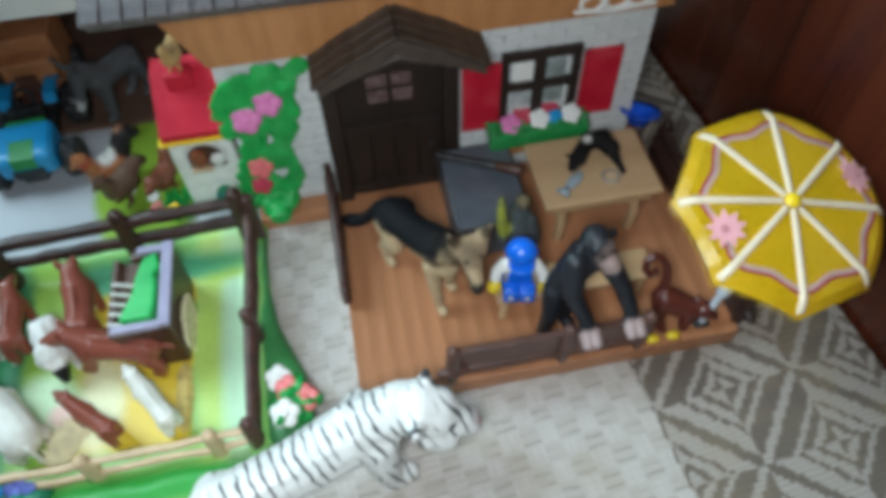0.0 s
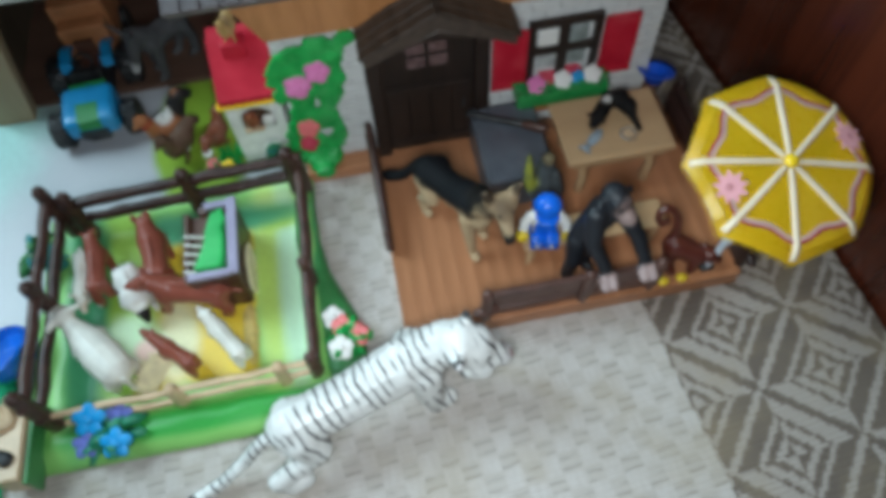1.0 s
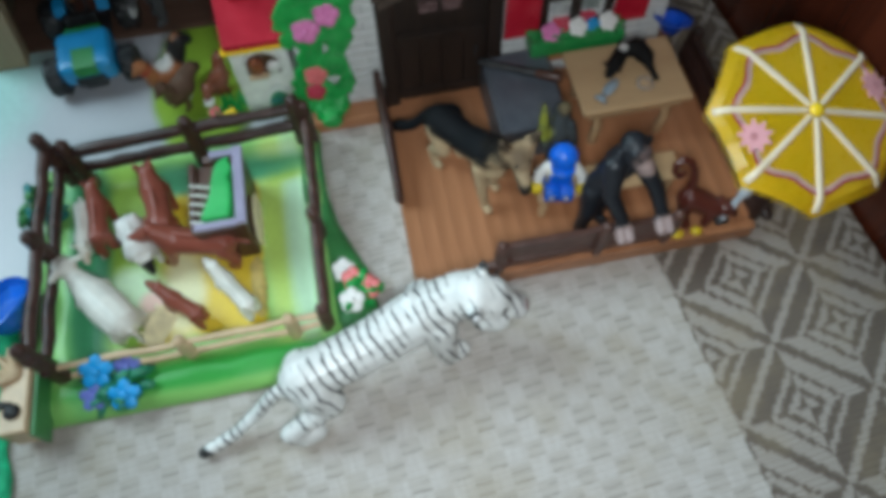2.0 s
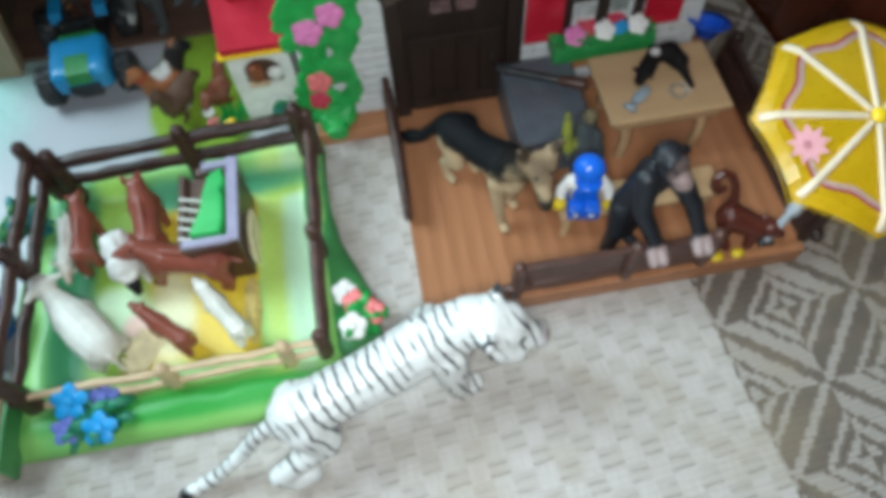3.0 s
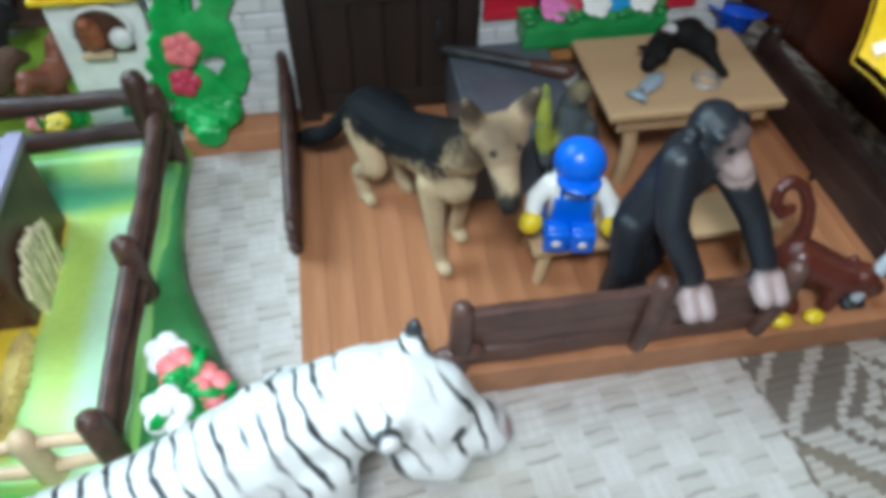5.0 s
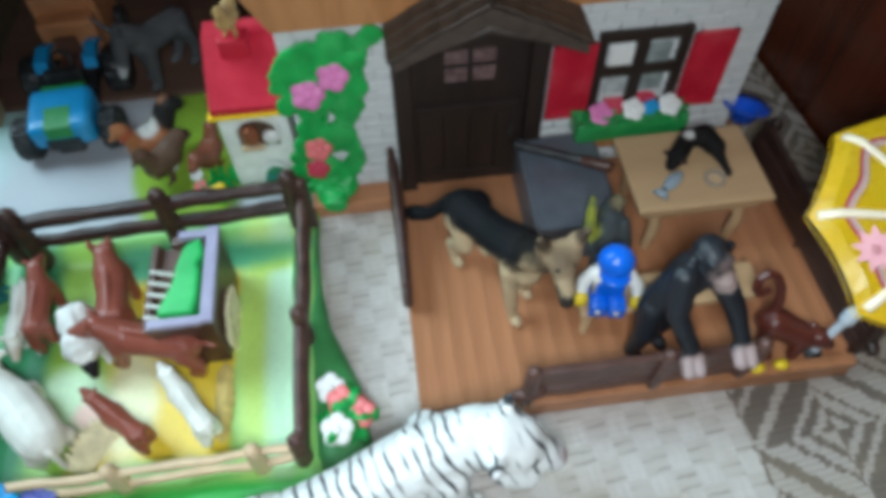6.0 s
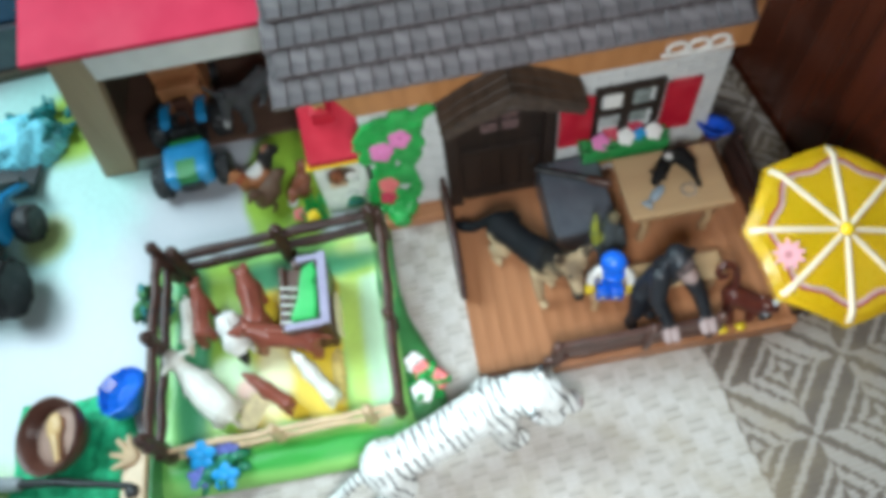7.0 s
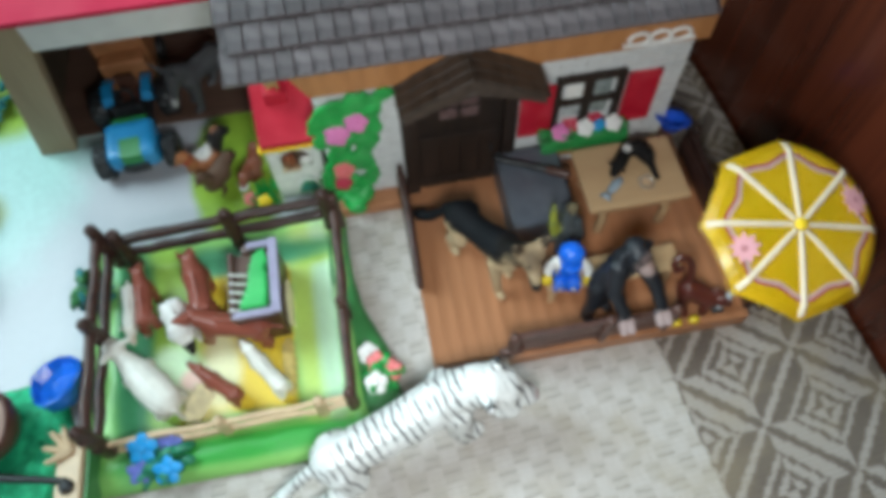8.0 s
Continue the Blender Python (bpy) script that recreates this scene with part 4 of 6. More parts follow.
def flower_bunch(name, label, c, heads, leafmat, seed, spread=1.0):
    f = thing(name, label, "flowers")
    random.seed(seed)
    b2 = bmesh.new()
    for k in range(40):
        a, r = random.uniform(0, 6.28), random.uniform(0, 0.019 * spread)
        lf_ = ball((0, 0, 0), 0.0075, 1.4, 0.6, 0.25, 1)
        lf_.transform(Matrix.Translation((c[0] + r * math.cos(a), c[1] + r * math.sin(a) * 0.8, c[2] + random.uniform(0, 0.012))) @ Euler((random.uniform(-0.6, 0.6), random.uniform(-0.6, 0.6), a)).to_matrix().to_4x4())
        merge(b2, lf_)
    part("leaves", b2, leafmat, f, smooth=True)
    for dx, dy, dz, r, col in heads:
        part("blossom", flower((c[0] + dx, c[1] + dy, c[2] + dz), r, (0.1, -0.45, 0.9), slim=0.80 if col in ("azure", "violet") else 1.0), M[col], f, smooth=True)
        part("stem", tube([(c[0] + dx * 0.4, c[1] + dy * 0.4, c[2] - 0.002), (c[0] + dx, c[1] + dy, c[2] + dz)], 0.0012, 6), leafmat, f)
    return f


flower_bunch("flower_bunch", "bunch of white and salmon toy flowers on the bank", (-0.048, -0.170, 0.013), ((-0.006, 0.015, 0.010, 0.0080, "white"), (0.0, 0.006, 0.012, 0.0080, "salmon"), (0.009, -0.001, 0.010, 0.0085, "salmon"), (-0.003, -0.010, 0.012, 0.0085, "white")), M["ivy"], 5, 0.62)
flower_bunch("flower_bunch", "bunch of bright blue and violet toy flowers", (-0.213, -0.205, 0.010), ((-0.008, 0.007, 0.018, 0.0106, "azure"), (0.009, 0.009, 0.012, 0.0088, "violet"), (0.008, -0.010, 0.012, 0.0100, "azure"), (-0.012, -0.007, 0.010, 0.0090, "violet")), M["bushteal"], 6)

# hay crib
crib = thing("hay_crib", "dark brown hay crib with white bars and lilac rim", "hay crib")
part("back_board", box((-0.1165, -0.121, 0.006), (-0.1130, -0.060, 0.055), 0.0008), M["crib"], crib)
part("end_board", prism([(-0.150, 0.050), (-0.1140, 0.0545), (-0.1140, 0.006), (-0.1325, 0.006)], 1, -0.1214, -0.118), M["crib"], crib)
part("end_board", prism([(-0.140, 0.050), (-0.1140, 0.0545), (-0.1140, 0.006), (-0.1325, 0.006)], 1, -0.065, -0.0596), M["crib"], crib)
part("rack_board", prism([(-0.150, 0.052), (-0.147, 0.052), (-0.130, 0.008), (-0.133, 0.008)], 1, -0.118, -0.065), M["crib"], crib)
part("tray", prism([(-0.1465, 0.0465), (-0.1178, 0.0465), (-0.1178, 0.043), (-0.1450, 0.043)], 1, -0.1178, -0.0652), M["crib"], crib)
for k in range(5):
    y = -0.1145 + k * 0.0074
    part("bar", tube([(-0.1480, y, 0.0535), (-0.1365, y, 0.0478)], 0.0013, 6), M["white"], crib, "white rack bar", True)
part("rim", box((-0.1175, -0.1235, 0.0545), (-0.1105, -0.060, 0.0585), 0.0008), M["lilac"], crib, "lilac-grey top rim")
part("rim", box((-0.146, -0.1235, 0.0530), (-0.1175, -0.1185, 0.0570), 0.0008), M["lilac"], crib)
part("rim", box((-0.134, -0.0655, 0.0530), (-0.1175, -0.0605, 0.0570), 0.0008), M["lilac"], crib)
fod = prism([(-0.1415, -0.117), (-0.1345, -0.098), (-0.1330, -0.086), (-0.1295, -0.072), (-0.1205, -0.068), (-0.1180, -0.079), (-0.1215, -0.086), (-0.1190, -0.090), (-0.1195, -0.106), (-0.1215, -0.117)], 2, 0.0445, 0.0590)
blend(single("fodder", fod, M["leafgreen"], "bright green fodder heap in the hay crib", "fodder", smooth=True), 0.0014)


def straw_tuft(at, spread, height, lean, mat, seed, label, layers=3):
    """A moulded fan of straw: toothed plates, one behind the other."""
    random.seed(seed)
    b2 = bmesh.new()
    for layer in range(layers):
        teeth = int(spread * 2 / 0.0034)
        outline = [(-spread * 0.85, -0.001)]
        for k in range(2 * teeth + 1):
            u = k / (2 * teeth)
            h = height * (0.70 + 0.36 * math.sin(math.pi * u)) * (1.0 if k % 2 else 0.70) * random.uniform(0.88, 1.10) * (1 - 0.16 * layer)
            outline.append((spread * (2 * u - 1) * (1.12 - 0.07 * layer), h))
        outline.append((spread * 0.85, -0.001))
        plate = prism(outline, 1, -0.0012, 0.0010)
        plate.transform(Matrix.Translation((0, -0.0018 * layer, 0)) @ Matrix.Rotation(radians(lean + 9 * layer), 4, "X"))
        merge(b2, plate)
    face = -0.0017 * layers + 0.0005
    for k in range(int(spread * 1100)):
        x = random.uniform(-spread, spread) * 0.9
        q = Vector((x * 1.15 + random.uniform(-0.002, 0.002), face, height * random.uniform(0.55, 0.9)))
        rib = tube([(x, face, 0.0), q], [0.0011, 0.0004], 5)
        rib.transform(Matrix.Rotation(radians(lean + 9 * (layers > 1)), 4, "X"))
        merge(b2, rib)
    return single("straw_tuft", b2, mat, label, "straw", at, False, "straw tufts")


straw_tuft(pose(-0.1118, -0.100, 0.0055, 0, 0, 90), 0.0165, 0.0330, 4, M["palestraw"], 21, "pale moulded straw fan against the hay crib", 1)
straw_tuft(pose(-0.1820, -0.1690, 0.0055, 0, 0, 238), 0.014, 0.0190, 40, M["palestraw"], 22, "pale moulded straw fan beside the small calf")
straw_tuft(pose(-0.1210, -0.148, 0.0055, 0, 0, 90), 0.022, 0.0090, 66, M["straw"], 23, "yellow moulded straw fan on the pen floor")

# ---- toy animals in the pen ----
RB = painted("red_brown_cow", (0.255, 0.068, 0.044), [("above", 0.0005, 0.0004, (0.27, 0.072, 0.047))], 0.36)
WH = painted("cream_figure", (0.82, 0.80, 0.72), [("ball", (0.030, 0.006, 0.02), 0.006, 0.002, (0.62, 0.50, 0.40))], 0.4)
SH = painted("white_sheep_paint", (0.78, 0.76, 0.72), [("ball", (0.026, 0, 0.013), 0.0085, 0.0008, (0.015, 0.014, 0.015)), ("above", 0.5, 0.1, (1, 1, 1))], 0.55, 420)
PF = 0.0060
quadruped("toy_cow", "red-brown toy cow standing in the pen", "toy animal", pose(-0.2225, -0.083, PF, 0, 0, 95), RB, 0.028, 0.024, 0.0078, 0.0028, (0.008, 0.008), (0.014, 25, 0, 0.62), (0.0014, ((-0.001, -0.008), (0, -0.008))), 0.6, 0.003, group="pen animals")
quadruped("toy_bull", "red-brown toy bull with small horns in the pen", "toy animal", pose(-0.179, -0.082, PF, 0, 0, 100), RB, 0.031, 0.026, 0.0106, 0.0032, (0.008, 0.009), (0.014, 25, 0, 0.60), (0.0018, ((-0.002, -0.010), (0, -0.010))), 0.6, 0.006, group="pen animals")
quadruped("toy_cow", "red-brown toy cow crossing the straw", "toy animal", pose(-0.1515, -0.1165, PF, 0, 0, 165), RB, 0.038, 0.026, 0.0106, 0.0034, (0.010, 0.010), (0.017, 20, 10, 0.62), (0.0018, ((-0.006, 0.001), (-0.005, -0.002))), 0.6, 0.004, group="pen animals")
quadruped("toy_calf", "small red-brown toy calf on the straw", "toy animal", pose(-0.1645, -0.1610, PF, 0, 0, 139), RB, 0.021, 0.019, 0.0064, 0.0024, (0.008, 0.008), (0.012, 15, 0, 0.66), (0.0013, ((-0.004, -0.004),)), 0.7, 0.0, group="pen animals")
quadruped("toy_sheep", "white toy sheep with a black face", "toy animal", pose(-0.197, -0.102, PF, 0, 0, -70), SH, 0.018, 0.020, 0.0115, 0.0026, (0.009, -0.002), (0.010, 40, 0, 0.48), (0.0022, ((-0.002, -0.003),)), 0.7, 0.0, group="pen animals")
cow = chain(((-0.022, 0, 0.0225), (-0.008, 0, 0.0230), (0.008, 0, 0.0235), (0.020, 0, 0.0260), (0.028, 0, 0.0285)), (0.0124, 0.0134, 0.0124, 0.0086, 0.0062))
cow += [((0.034, 0, 0.0300), 0.0080, (0.040, 0, 0.0285), 0.0070), ((0.040, 0, 0.0275), 0.0060, (0.047, 0, 0.0255), 0.0046), ((0.033, 0.006, 0.034), 0.0030, (0.030, 0.012, 0.035), 0.0020), ((0.033, -0.006, 0.034), 0.0030, (0.030, -0.012, 0.035), 0.0020), ((-0.034, 0, 0.026), 0.0022, (-0.038, 0, 0.012), 0.0016)]
for lx in (-0.024, 0.014):
    for ly in (-0.009, 0.009):
        cow.append(((lx, ly, 0.016), 0.0050, (lx + 0.002, ly, 0.0030), 0.0034))
blend(single("toy_cow", capsules(cow), WH, "cream-white toy cow standing by the log fence", "toy animal", pose(-0.2185, -0.1490, PF, 0, 0, 129), True, "pen animals"), 0.0010, 6)
quadruped("toy_pig", "cream-white toy lamb on the yellow straw", "toy animal", pose(-0.1300, -0.1560, PF, 0, 0, 125), WH, 0.027, 0.016, 0.0070, 0.0026, (0.008, 0.006), (0.011, 10, 0, 0.7), (0.0014, ((-0.003, -0.003),)), 0.5, 0.0, group="pen animals")
quadruped("toy_goat", "white toy goat behind the red-brown cow", "toy animal", pose(-0.234, -0.083, PF, 0, 0, -85), WH, 0.026, 0.020, 0.0072, 0.0024, (0.007, 0.004), (0.012, 30, 0, 0.66), (0.0014, ((-0.003, 0.002),)), 0.7, 0.004, group="pen animals")

# ---- figurines on the patio and the rug ----
TAN, JET = (0.50, 0.375, 0.225), (0.008, 0.009, 0.011)
DB = (0.045, -0.0935, 0.012)
DOG = painted("shepherd_dog_paint", TAN, spots(DB, (
    ((0.0715, -0.1330, 0.0920), 0.0165, 0.004, (0.33, 0.235, 0.14)),
    ((0.029, -0.060, 0.071), 0.0212, 0.003, JET), ((0.037, -0.074, 0.072), 0.0212, 0.003, JET), ((0.046, -0.089, 0.075), 0.0212, 0.003, JET), ((0.055, -0.102, 0.081), 0.0212, 0.003, JET),
    ((0.009, -0.046, 0.034), 0.0180, 0.003, JET), ((0.020, -0.052, 0.048), 0.0145, 0.003, JET), ((0.0735, -0.1500, 0.0765), 0.0068, 0.002, (0.02, 0.016, 0.013)), ((0.0675, -0.1440, 0.0800), 0.0050, 0.002, (0.05, 0.036, 0.025)), ((0.0795, -0.1430, 0.0800), 0.0050, 0.002, (0.05, 0.036, 0.025)),
    ((0.0640, -0.1150, 0.0880), 0.0150, 0.005, (0.012, 0.010, 0.009)), ((0.0715, -0.1370, 0.0970), 0.0070, 0.005, (0.15, 0.105, 0.065)), ((0.0728, -0.1420, 0.0850), 0.0040, 0.002, (0.36, 0.27, 0.17)), ((0.0640, -0.1340, 0.0880), 0.0058, 0.003, (0.09, 0.06, 0.036)), ((0.0690, -0.1430, 0.0810), 0.0034, 0.002, (0.07, 0.048, 0.03)), ((0.0615, -0.1310, 0.1050), 0.0060, 0.003, (0.060, 0.042, 0.028)), ((0.0840, -0.1275, 0.1040), 0.0056, 0.003, (0.060, 0.042, 0.028)), ((0.0690, -0.1395, 0.0925), 0.0017, 0.0006, JET), ((0.0770, -0.1375, 0.0925), 0.0017, 0.0006, JET))), 0.7)
dseg = chain(((0.033, -0.067, 0.058), (0.046, -0.088, 0.060), (0.059, -0.109, 0.068)), (0.0118, 0.0112, 0.0136))
dseg += [((0.059, -0.111, 0.067), 0.0112, (0.061, -0.116, 0.058), 0.0086), ((0.060, -0.113, 0.072), 0.0108, (0.068, -0.126, 0.088), 0.0082), ((0.0695, -0.1305, 0.0920), 0.0082, (0.0755, -0.1295, 0.0920), 0.0082), ((0.0715, -0.1335, 0.0915), 0.0074, (0.0725, -0.1365, 0.0890), 0.0070),
         ((0.0728, -0.1390, 0.0865), 0.0056, (0.0733, -0.1490, 0.0780), 0.0042), ((0.0735, -0.1395, 0.0800), 0.0036, (0.0736, -0.1460, 0.0750), 0.0026), ((0.0638, -0.1285, 0.0975), 0.0050, (0.0606, -0.1303, 0.1068), 0.0024), ((0.0812, -0.1262, 0.0975), 0.0050, (0.0848, -0.1272, 0.1062), 0.0024),
         ((0.0650, -0.1290, 0.0850), 0.0060, (0.0640, -0.1250, 0.0780), 0.0060), ((0.0780, -0.1265, 0.0850), 0.0058, (0.0750, -0.1220, 0.0780), 0.0058)]
dseg += chain(((0.0265, -0.0595, 0.058), (0.0195, -0.0555, 0.046), (0.0125, -0.0515, 0.036), (0.004, -0.044, 0.0285), (-0.0022, -0.0385, 0.0240)), (0.0044, 0.0040, 0.0044, 0.0052, 0.0026))
for leg in (((0.052, -0.113, 0.057), (0.053, -0.118, 0.035), (0.055, -0.1195, 0.0165), (0.0568, -0.1240, 0.0152)), ((0.065, -0.106, 0.057), (0.066, -0.106, 0.035), (0.0650, -0.1020, 0.0165), (0.0668, -0.1060, 0.0152))):
    dseg += chain(leg, (0.0062, 0.0040, 0.0033, 0.0036))
for leg in (((0.029, -0.070, 0.056), (0.032, -0.081, 0.039), (0.0250, -0.069, 0.027), (0.0270, -0.0735, 0.0155), (0.0290, -0.0775, 0.0150)), ((0.041, -0.064, 0.056), (0.048, -0.075, 0.039), (0.0430, -0.062, 0.027), (0.0455, -0.0675, 0.0155), (0.0475, -0.0715, 0.0150))):
    dseg += chain(leg, (0.0092, 0.0058, 0.0036, 0.0034, 0.0034))
figure("toy_dog", "black and tan toy shepherd dog on the patio", DOG, DB, dseg)

TIG = painted("white_tiger_paint", (0.79, 0.80, 0.78), [
    ("stripes", 50, 0.150, (0.032, 0.032, 0.036)),
    ("ball", (0.098, 0.024, 0.050), 0.009, 0.004, (0.62, 0.60, 0.60)),
    ("spot", (0.0835, -0.0285, 0.0650), 0.0030, 0.0007, (0.02, 0.02, 0.02)),
    ("spot", (0.0625, -0.0290, 0.0805), 0.0046, 0.0006, (0.03, 0.03, 0.03)),
    ("spot", (0.0625, -0.0300, 0.0805), 0.0032, 0.0006, (0.7, 0.7, 0.7)),
    ("spot", (0.102, -0.028, 0.053), 0.0040, 0.001, (0.35, 0.22, 0.22)),
    ("ball", (-0.121, 0.0, 0.005), 0.007, 0.001, (0.015, 0.015, 0.016)),
    ("spot", (0.083, -0.001, 0.0855), 0.0055, 0.0015, (0.03, 0.035, 0.04))], 0.38, 260)
tseg = [((-0.043, 0, 0.047), 0.0158, (-0.002, 0, 0.046), 0.0162), ((-0.002, 0, 0.046), 0.0160, (0.044, 0, 0.053), 0.0182), ((0.036, 0.006, 0.062), 0.0085, (0.036, -0.006, 0.062), 0.0085), ((0.044, 0, 0.055), 0.0170, (0.066, -0.005, 0.065), 0.0150),
        ((0.071, -0.010, 0.068), 0.0160, (0.080, -0.0150, 0.064), 0.0145), ((0.084, -0.0175, 0.058), 0.0105, (0.0955, -0.0240, 0.050), 0.0085), ((0.074, -0.022, 0.055), 0.0100, (0.080, -0.026, 0.052), 0.0085), ((0.084, -0.0165, 0.070), 0.0060, (0.094, -0.0225, 0.058), 0.0050),
        ((0.0655, -0.0225, 0.074), 0.0054, (0.0625, -0.0275, 0.080), 0.0040), ((0.081, -0.003, 0.074), 0.0054, (0.083, -0.001, 0.0845), 0.0022)]
for sgn in (1, -1):
    fx, hx = (0.066 if sgn > 0 else 0.0515), (-0.046 if sgn > 0 else -0.060)
    tseg += [((0.046, sgn * 0.010, 0.050), 0.0130, (0.045, sgn * 0.017, 0.028), 0.0090), ((0.045, sgn * 0.017, 0.028), 0.0088, (fx - 0.003, sgn * 0.0185, 0.010), 0.0072), ((fx - 0.003, sgn * 0.0185, 0.0075), 0.0075, (fx + 0.007, sgn * 0.019, 0.0068), 0.0066),
             ((-0.041, sgn * 0.008, 0.044), 0.0130, (-0.036, sgn * 0.015, 0.029), 0.0100), ((-0.034, sgn * 0.015, 0.028), 0.0092, (hx - 0.006, sgn * 0.018, 0.018), 0.0066), ((hx - 0.006, sgn * 0.018, 0.018), 0.0064, (hx, sgn * 0.020, 0.0070), 0.0064), ((hx, sgn * 0.021, 0.0066), 0.0066, (hx + 0.010, sgn * 0.022, 0.0062), 0.0060)]
tp = [(-0.053, 0.0, 0.051), (-0.066, 0.001, 0.042), (-0.080, 0.002, 0.024), (-0.098, 0.002, 0.0095), (-0.1205, 0.0015, 0.0060)]
tseg += [(a, 0.0046, b, 0.0043) for a, b in zip(tp, tp[1:])]
blend(single("toy_tiger", capsules(tseg), TIG, "large white toy tiger with black stripes on the rug", "toy animal", pose(-0.045, -0.2225, 0.0, 0, 0, 18), True), 0.0015, 4)

CB = (0.130, -0.150, 0.012)
CHIMP = painted("black_chimp_paint", (0.012, 0.014, 0.019), spots(CB, (
    ((0.1480, -0.1525, 0.0962), 0.0078, 0.002, (0.14, 0.10, 0.095)), ((0.1505, -0.1550, 0.0897), 0.0068, 0.0018, (0.42, 0.31, 0.29)),
    ((0.1365, -0.1820, 0.0485), 0.0092, 0.0015, (0.40, 0.30, 0.29)), ((0.1640, -0.1810, 0.0505), 0.0092, 0.0015, (0.40, 0.30, 0.29)),
    ((0.1440, -0.1545, 0.0977), 0.0016, 0.0005, JET), ((0.1515, -0.1525, 0.0977), 0.0016, 0.0005, JET))), 0.48, 420)
cseg = chain(((0.1245, -0.1470, 0.062), (0.1305, -0.1465, 0.074), (0.1385, -0.1450, 0.0860)), (0.0088, 0.0098, 0.0114))
cseg += [((0.1390, -0.1450, 0.0862), 0.0096, (0.1435, -0.1440, 0.0957), 0.0092), ((0.1435, -0.1425, 0.0987), 0.0090, (0.1450, -0.1470, 0.0972), 0.0086), ((0.1470, -0.1505, 0.0922), 0.0068, (0.1500, -0.1540, 0.0892), 0.0052),
         ((0.1410, -0.1520, 0.1007), 0.0028, (0.1500, -0.1500, 0.1007), 0.0028), ((0.1350, -0.1460, 0.0982), 0.0034, (0.1335, -0.1470, 0.0992), 0.0030), ((0.1525, -0.1410, 0.0982), 0.0034, (0.1540, -0.1410, 0.0992), 0.0030)]
cseg += chain(((0.1300, -0.1510, 0.0910), (0.1275, -0.1620, 0.0735), (0.1350, -0.1735, 0.0575)), (0.0078, 0.0058, 0.0048))
cseg += chain(((0.1490, -0.1480, 0.0885), (0.1590, -0.1610, 0.0710), (0.1630, -0.1720, 0.0575)), (0.0076, 0.0056, 0.0046))
for hx, hy, hz in ((0.1365, -0.1800, 0.0500), (0.1640, -0.1790, 0.0520)):
    cseg += [((hx - 0.0030, hy + 0.004, hz + 0.001), 0.0044, (hx - 0.0028, hy - 0.0030, hz - 0.0024), 0.0036), ((hx + 0.0024, hy + 0.004, hz + 0.001), 0.0044, (hx + 0.0030, hy - 0.0030, hz - 0.0024), 0.0036)]
cseg += chain(((0.1215, -0.1490, 0.060), (0.1190, -0.1555, 0.044), (0.1175, -0.1530, 0.0200), (0.1205, -0.1600, 0.0160)), (0.0078, 0.0058, 0.0044, 0.0038))
cseg += chain(((0.1270, -0.1420, 0.058), (0.1340, -0.1470, 0.041), (0.1320, -0.1430, 0.0190), (0.1365, -0.1500, 0.0160)), (0.0086, 0.0062, 0.0048, 0.0040))
figure("toy_chimpanzee", "black toy chimpanzee leaning on the patio fence", CHIMP, CB, cseg)

MB = (0.205, -0.150, 0.012)
MK = painted("red_brown_monkey_paint", (0.098, 0.022, 0.015), [], 0.30)
mseg = chain(((0.199, -0.152, 0.0305), (0.206, -0.156, 0.0285), (0.214, -0.161, 0.0270)), (0.0098, 0.0090, 0.0080))
mseg += [((0.216, -0.162, 0.0275), 0.0058, (0.221, -0.164, 0.0290), 0.0064), ((0.223, -0.166, 0.0270), 0.0044, (0.2265, -0.1675, 0.0255), 0.0034), ((0.2185, -0.1590, 0.0340), 0.0020, (0.2180, -0.1580, 0.0350), 0.0016),
         ((0.196, -0.154, 0.028), 0.0066, (0.1925, -0.160, 0.0215), 0.0044), ((0.1925, -0.160, 0.0215), 0.0040, (0.1945, -0.1655, 0.0160), 0.0034), ((0.197, -0.148, 0.027), 0.0060, (0.199, -0.143, 0.0165), 0.0036),
         ((0.211, -0.164, 0.025), 0.0046, (0.2085, -0.1670, 0.0165), 0.0034), ((0.215, -0.157, 0.024), 0.0046, (0.2185, -0.1540, 0.0165), 0.0034)]
mseg += chain(((0.1970, -0.1490, 0.0370), (0.1985, -0.1465, 0.0450), (0.1980, -0.1430, 0.0530), (0.1945, -0.1400, 0.0600), (0.1890, -0.1385, 0.0630), (0.1845, -0.1395, 0.0600), (0.1835, -0.1420, 0.0545), (0.1865, -0.1440, 0.0505), (0.1905, -0.1435, 0.0525)), (0.0040, 0.0031, 0.0028, 0.0027, 0.0027, 0.0026, 0.0026, 0.0025, 0.0024))
figure("toy_monkey", "glossy red-brown toy monkey with a curled tail", MK, MB, mseg)
for x, y in ((0.1845, -0.1735), (0.1985, -0.1735)):
    single("yellow_pebble", ball((x, y, 0.0197), 0.0038, 1.2, 0.9, 0.8), M["skin"], "small yellow plastic knob beside the patio kerb", "toy part", smooth=True, group="yellow knobs")

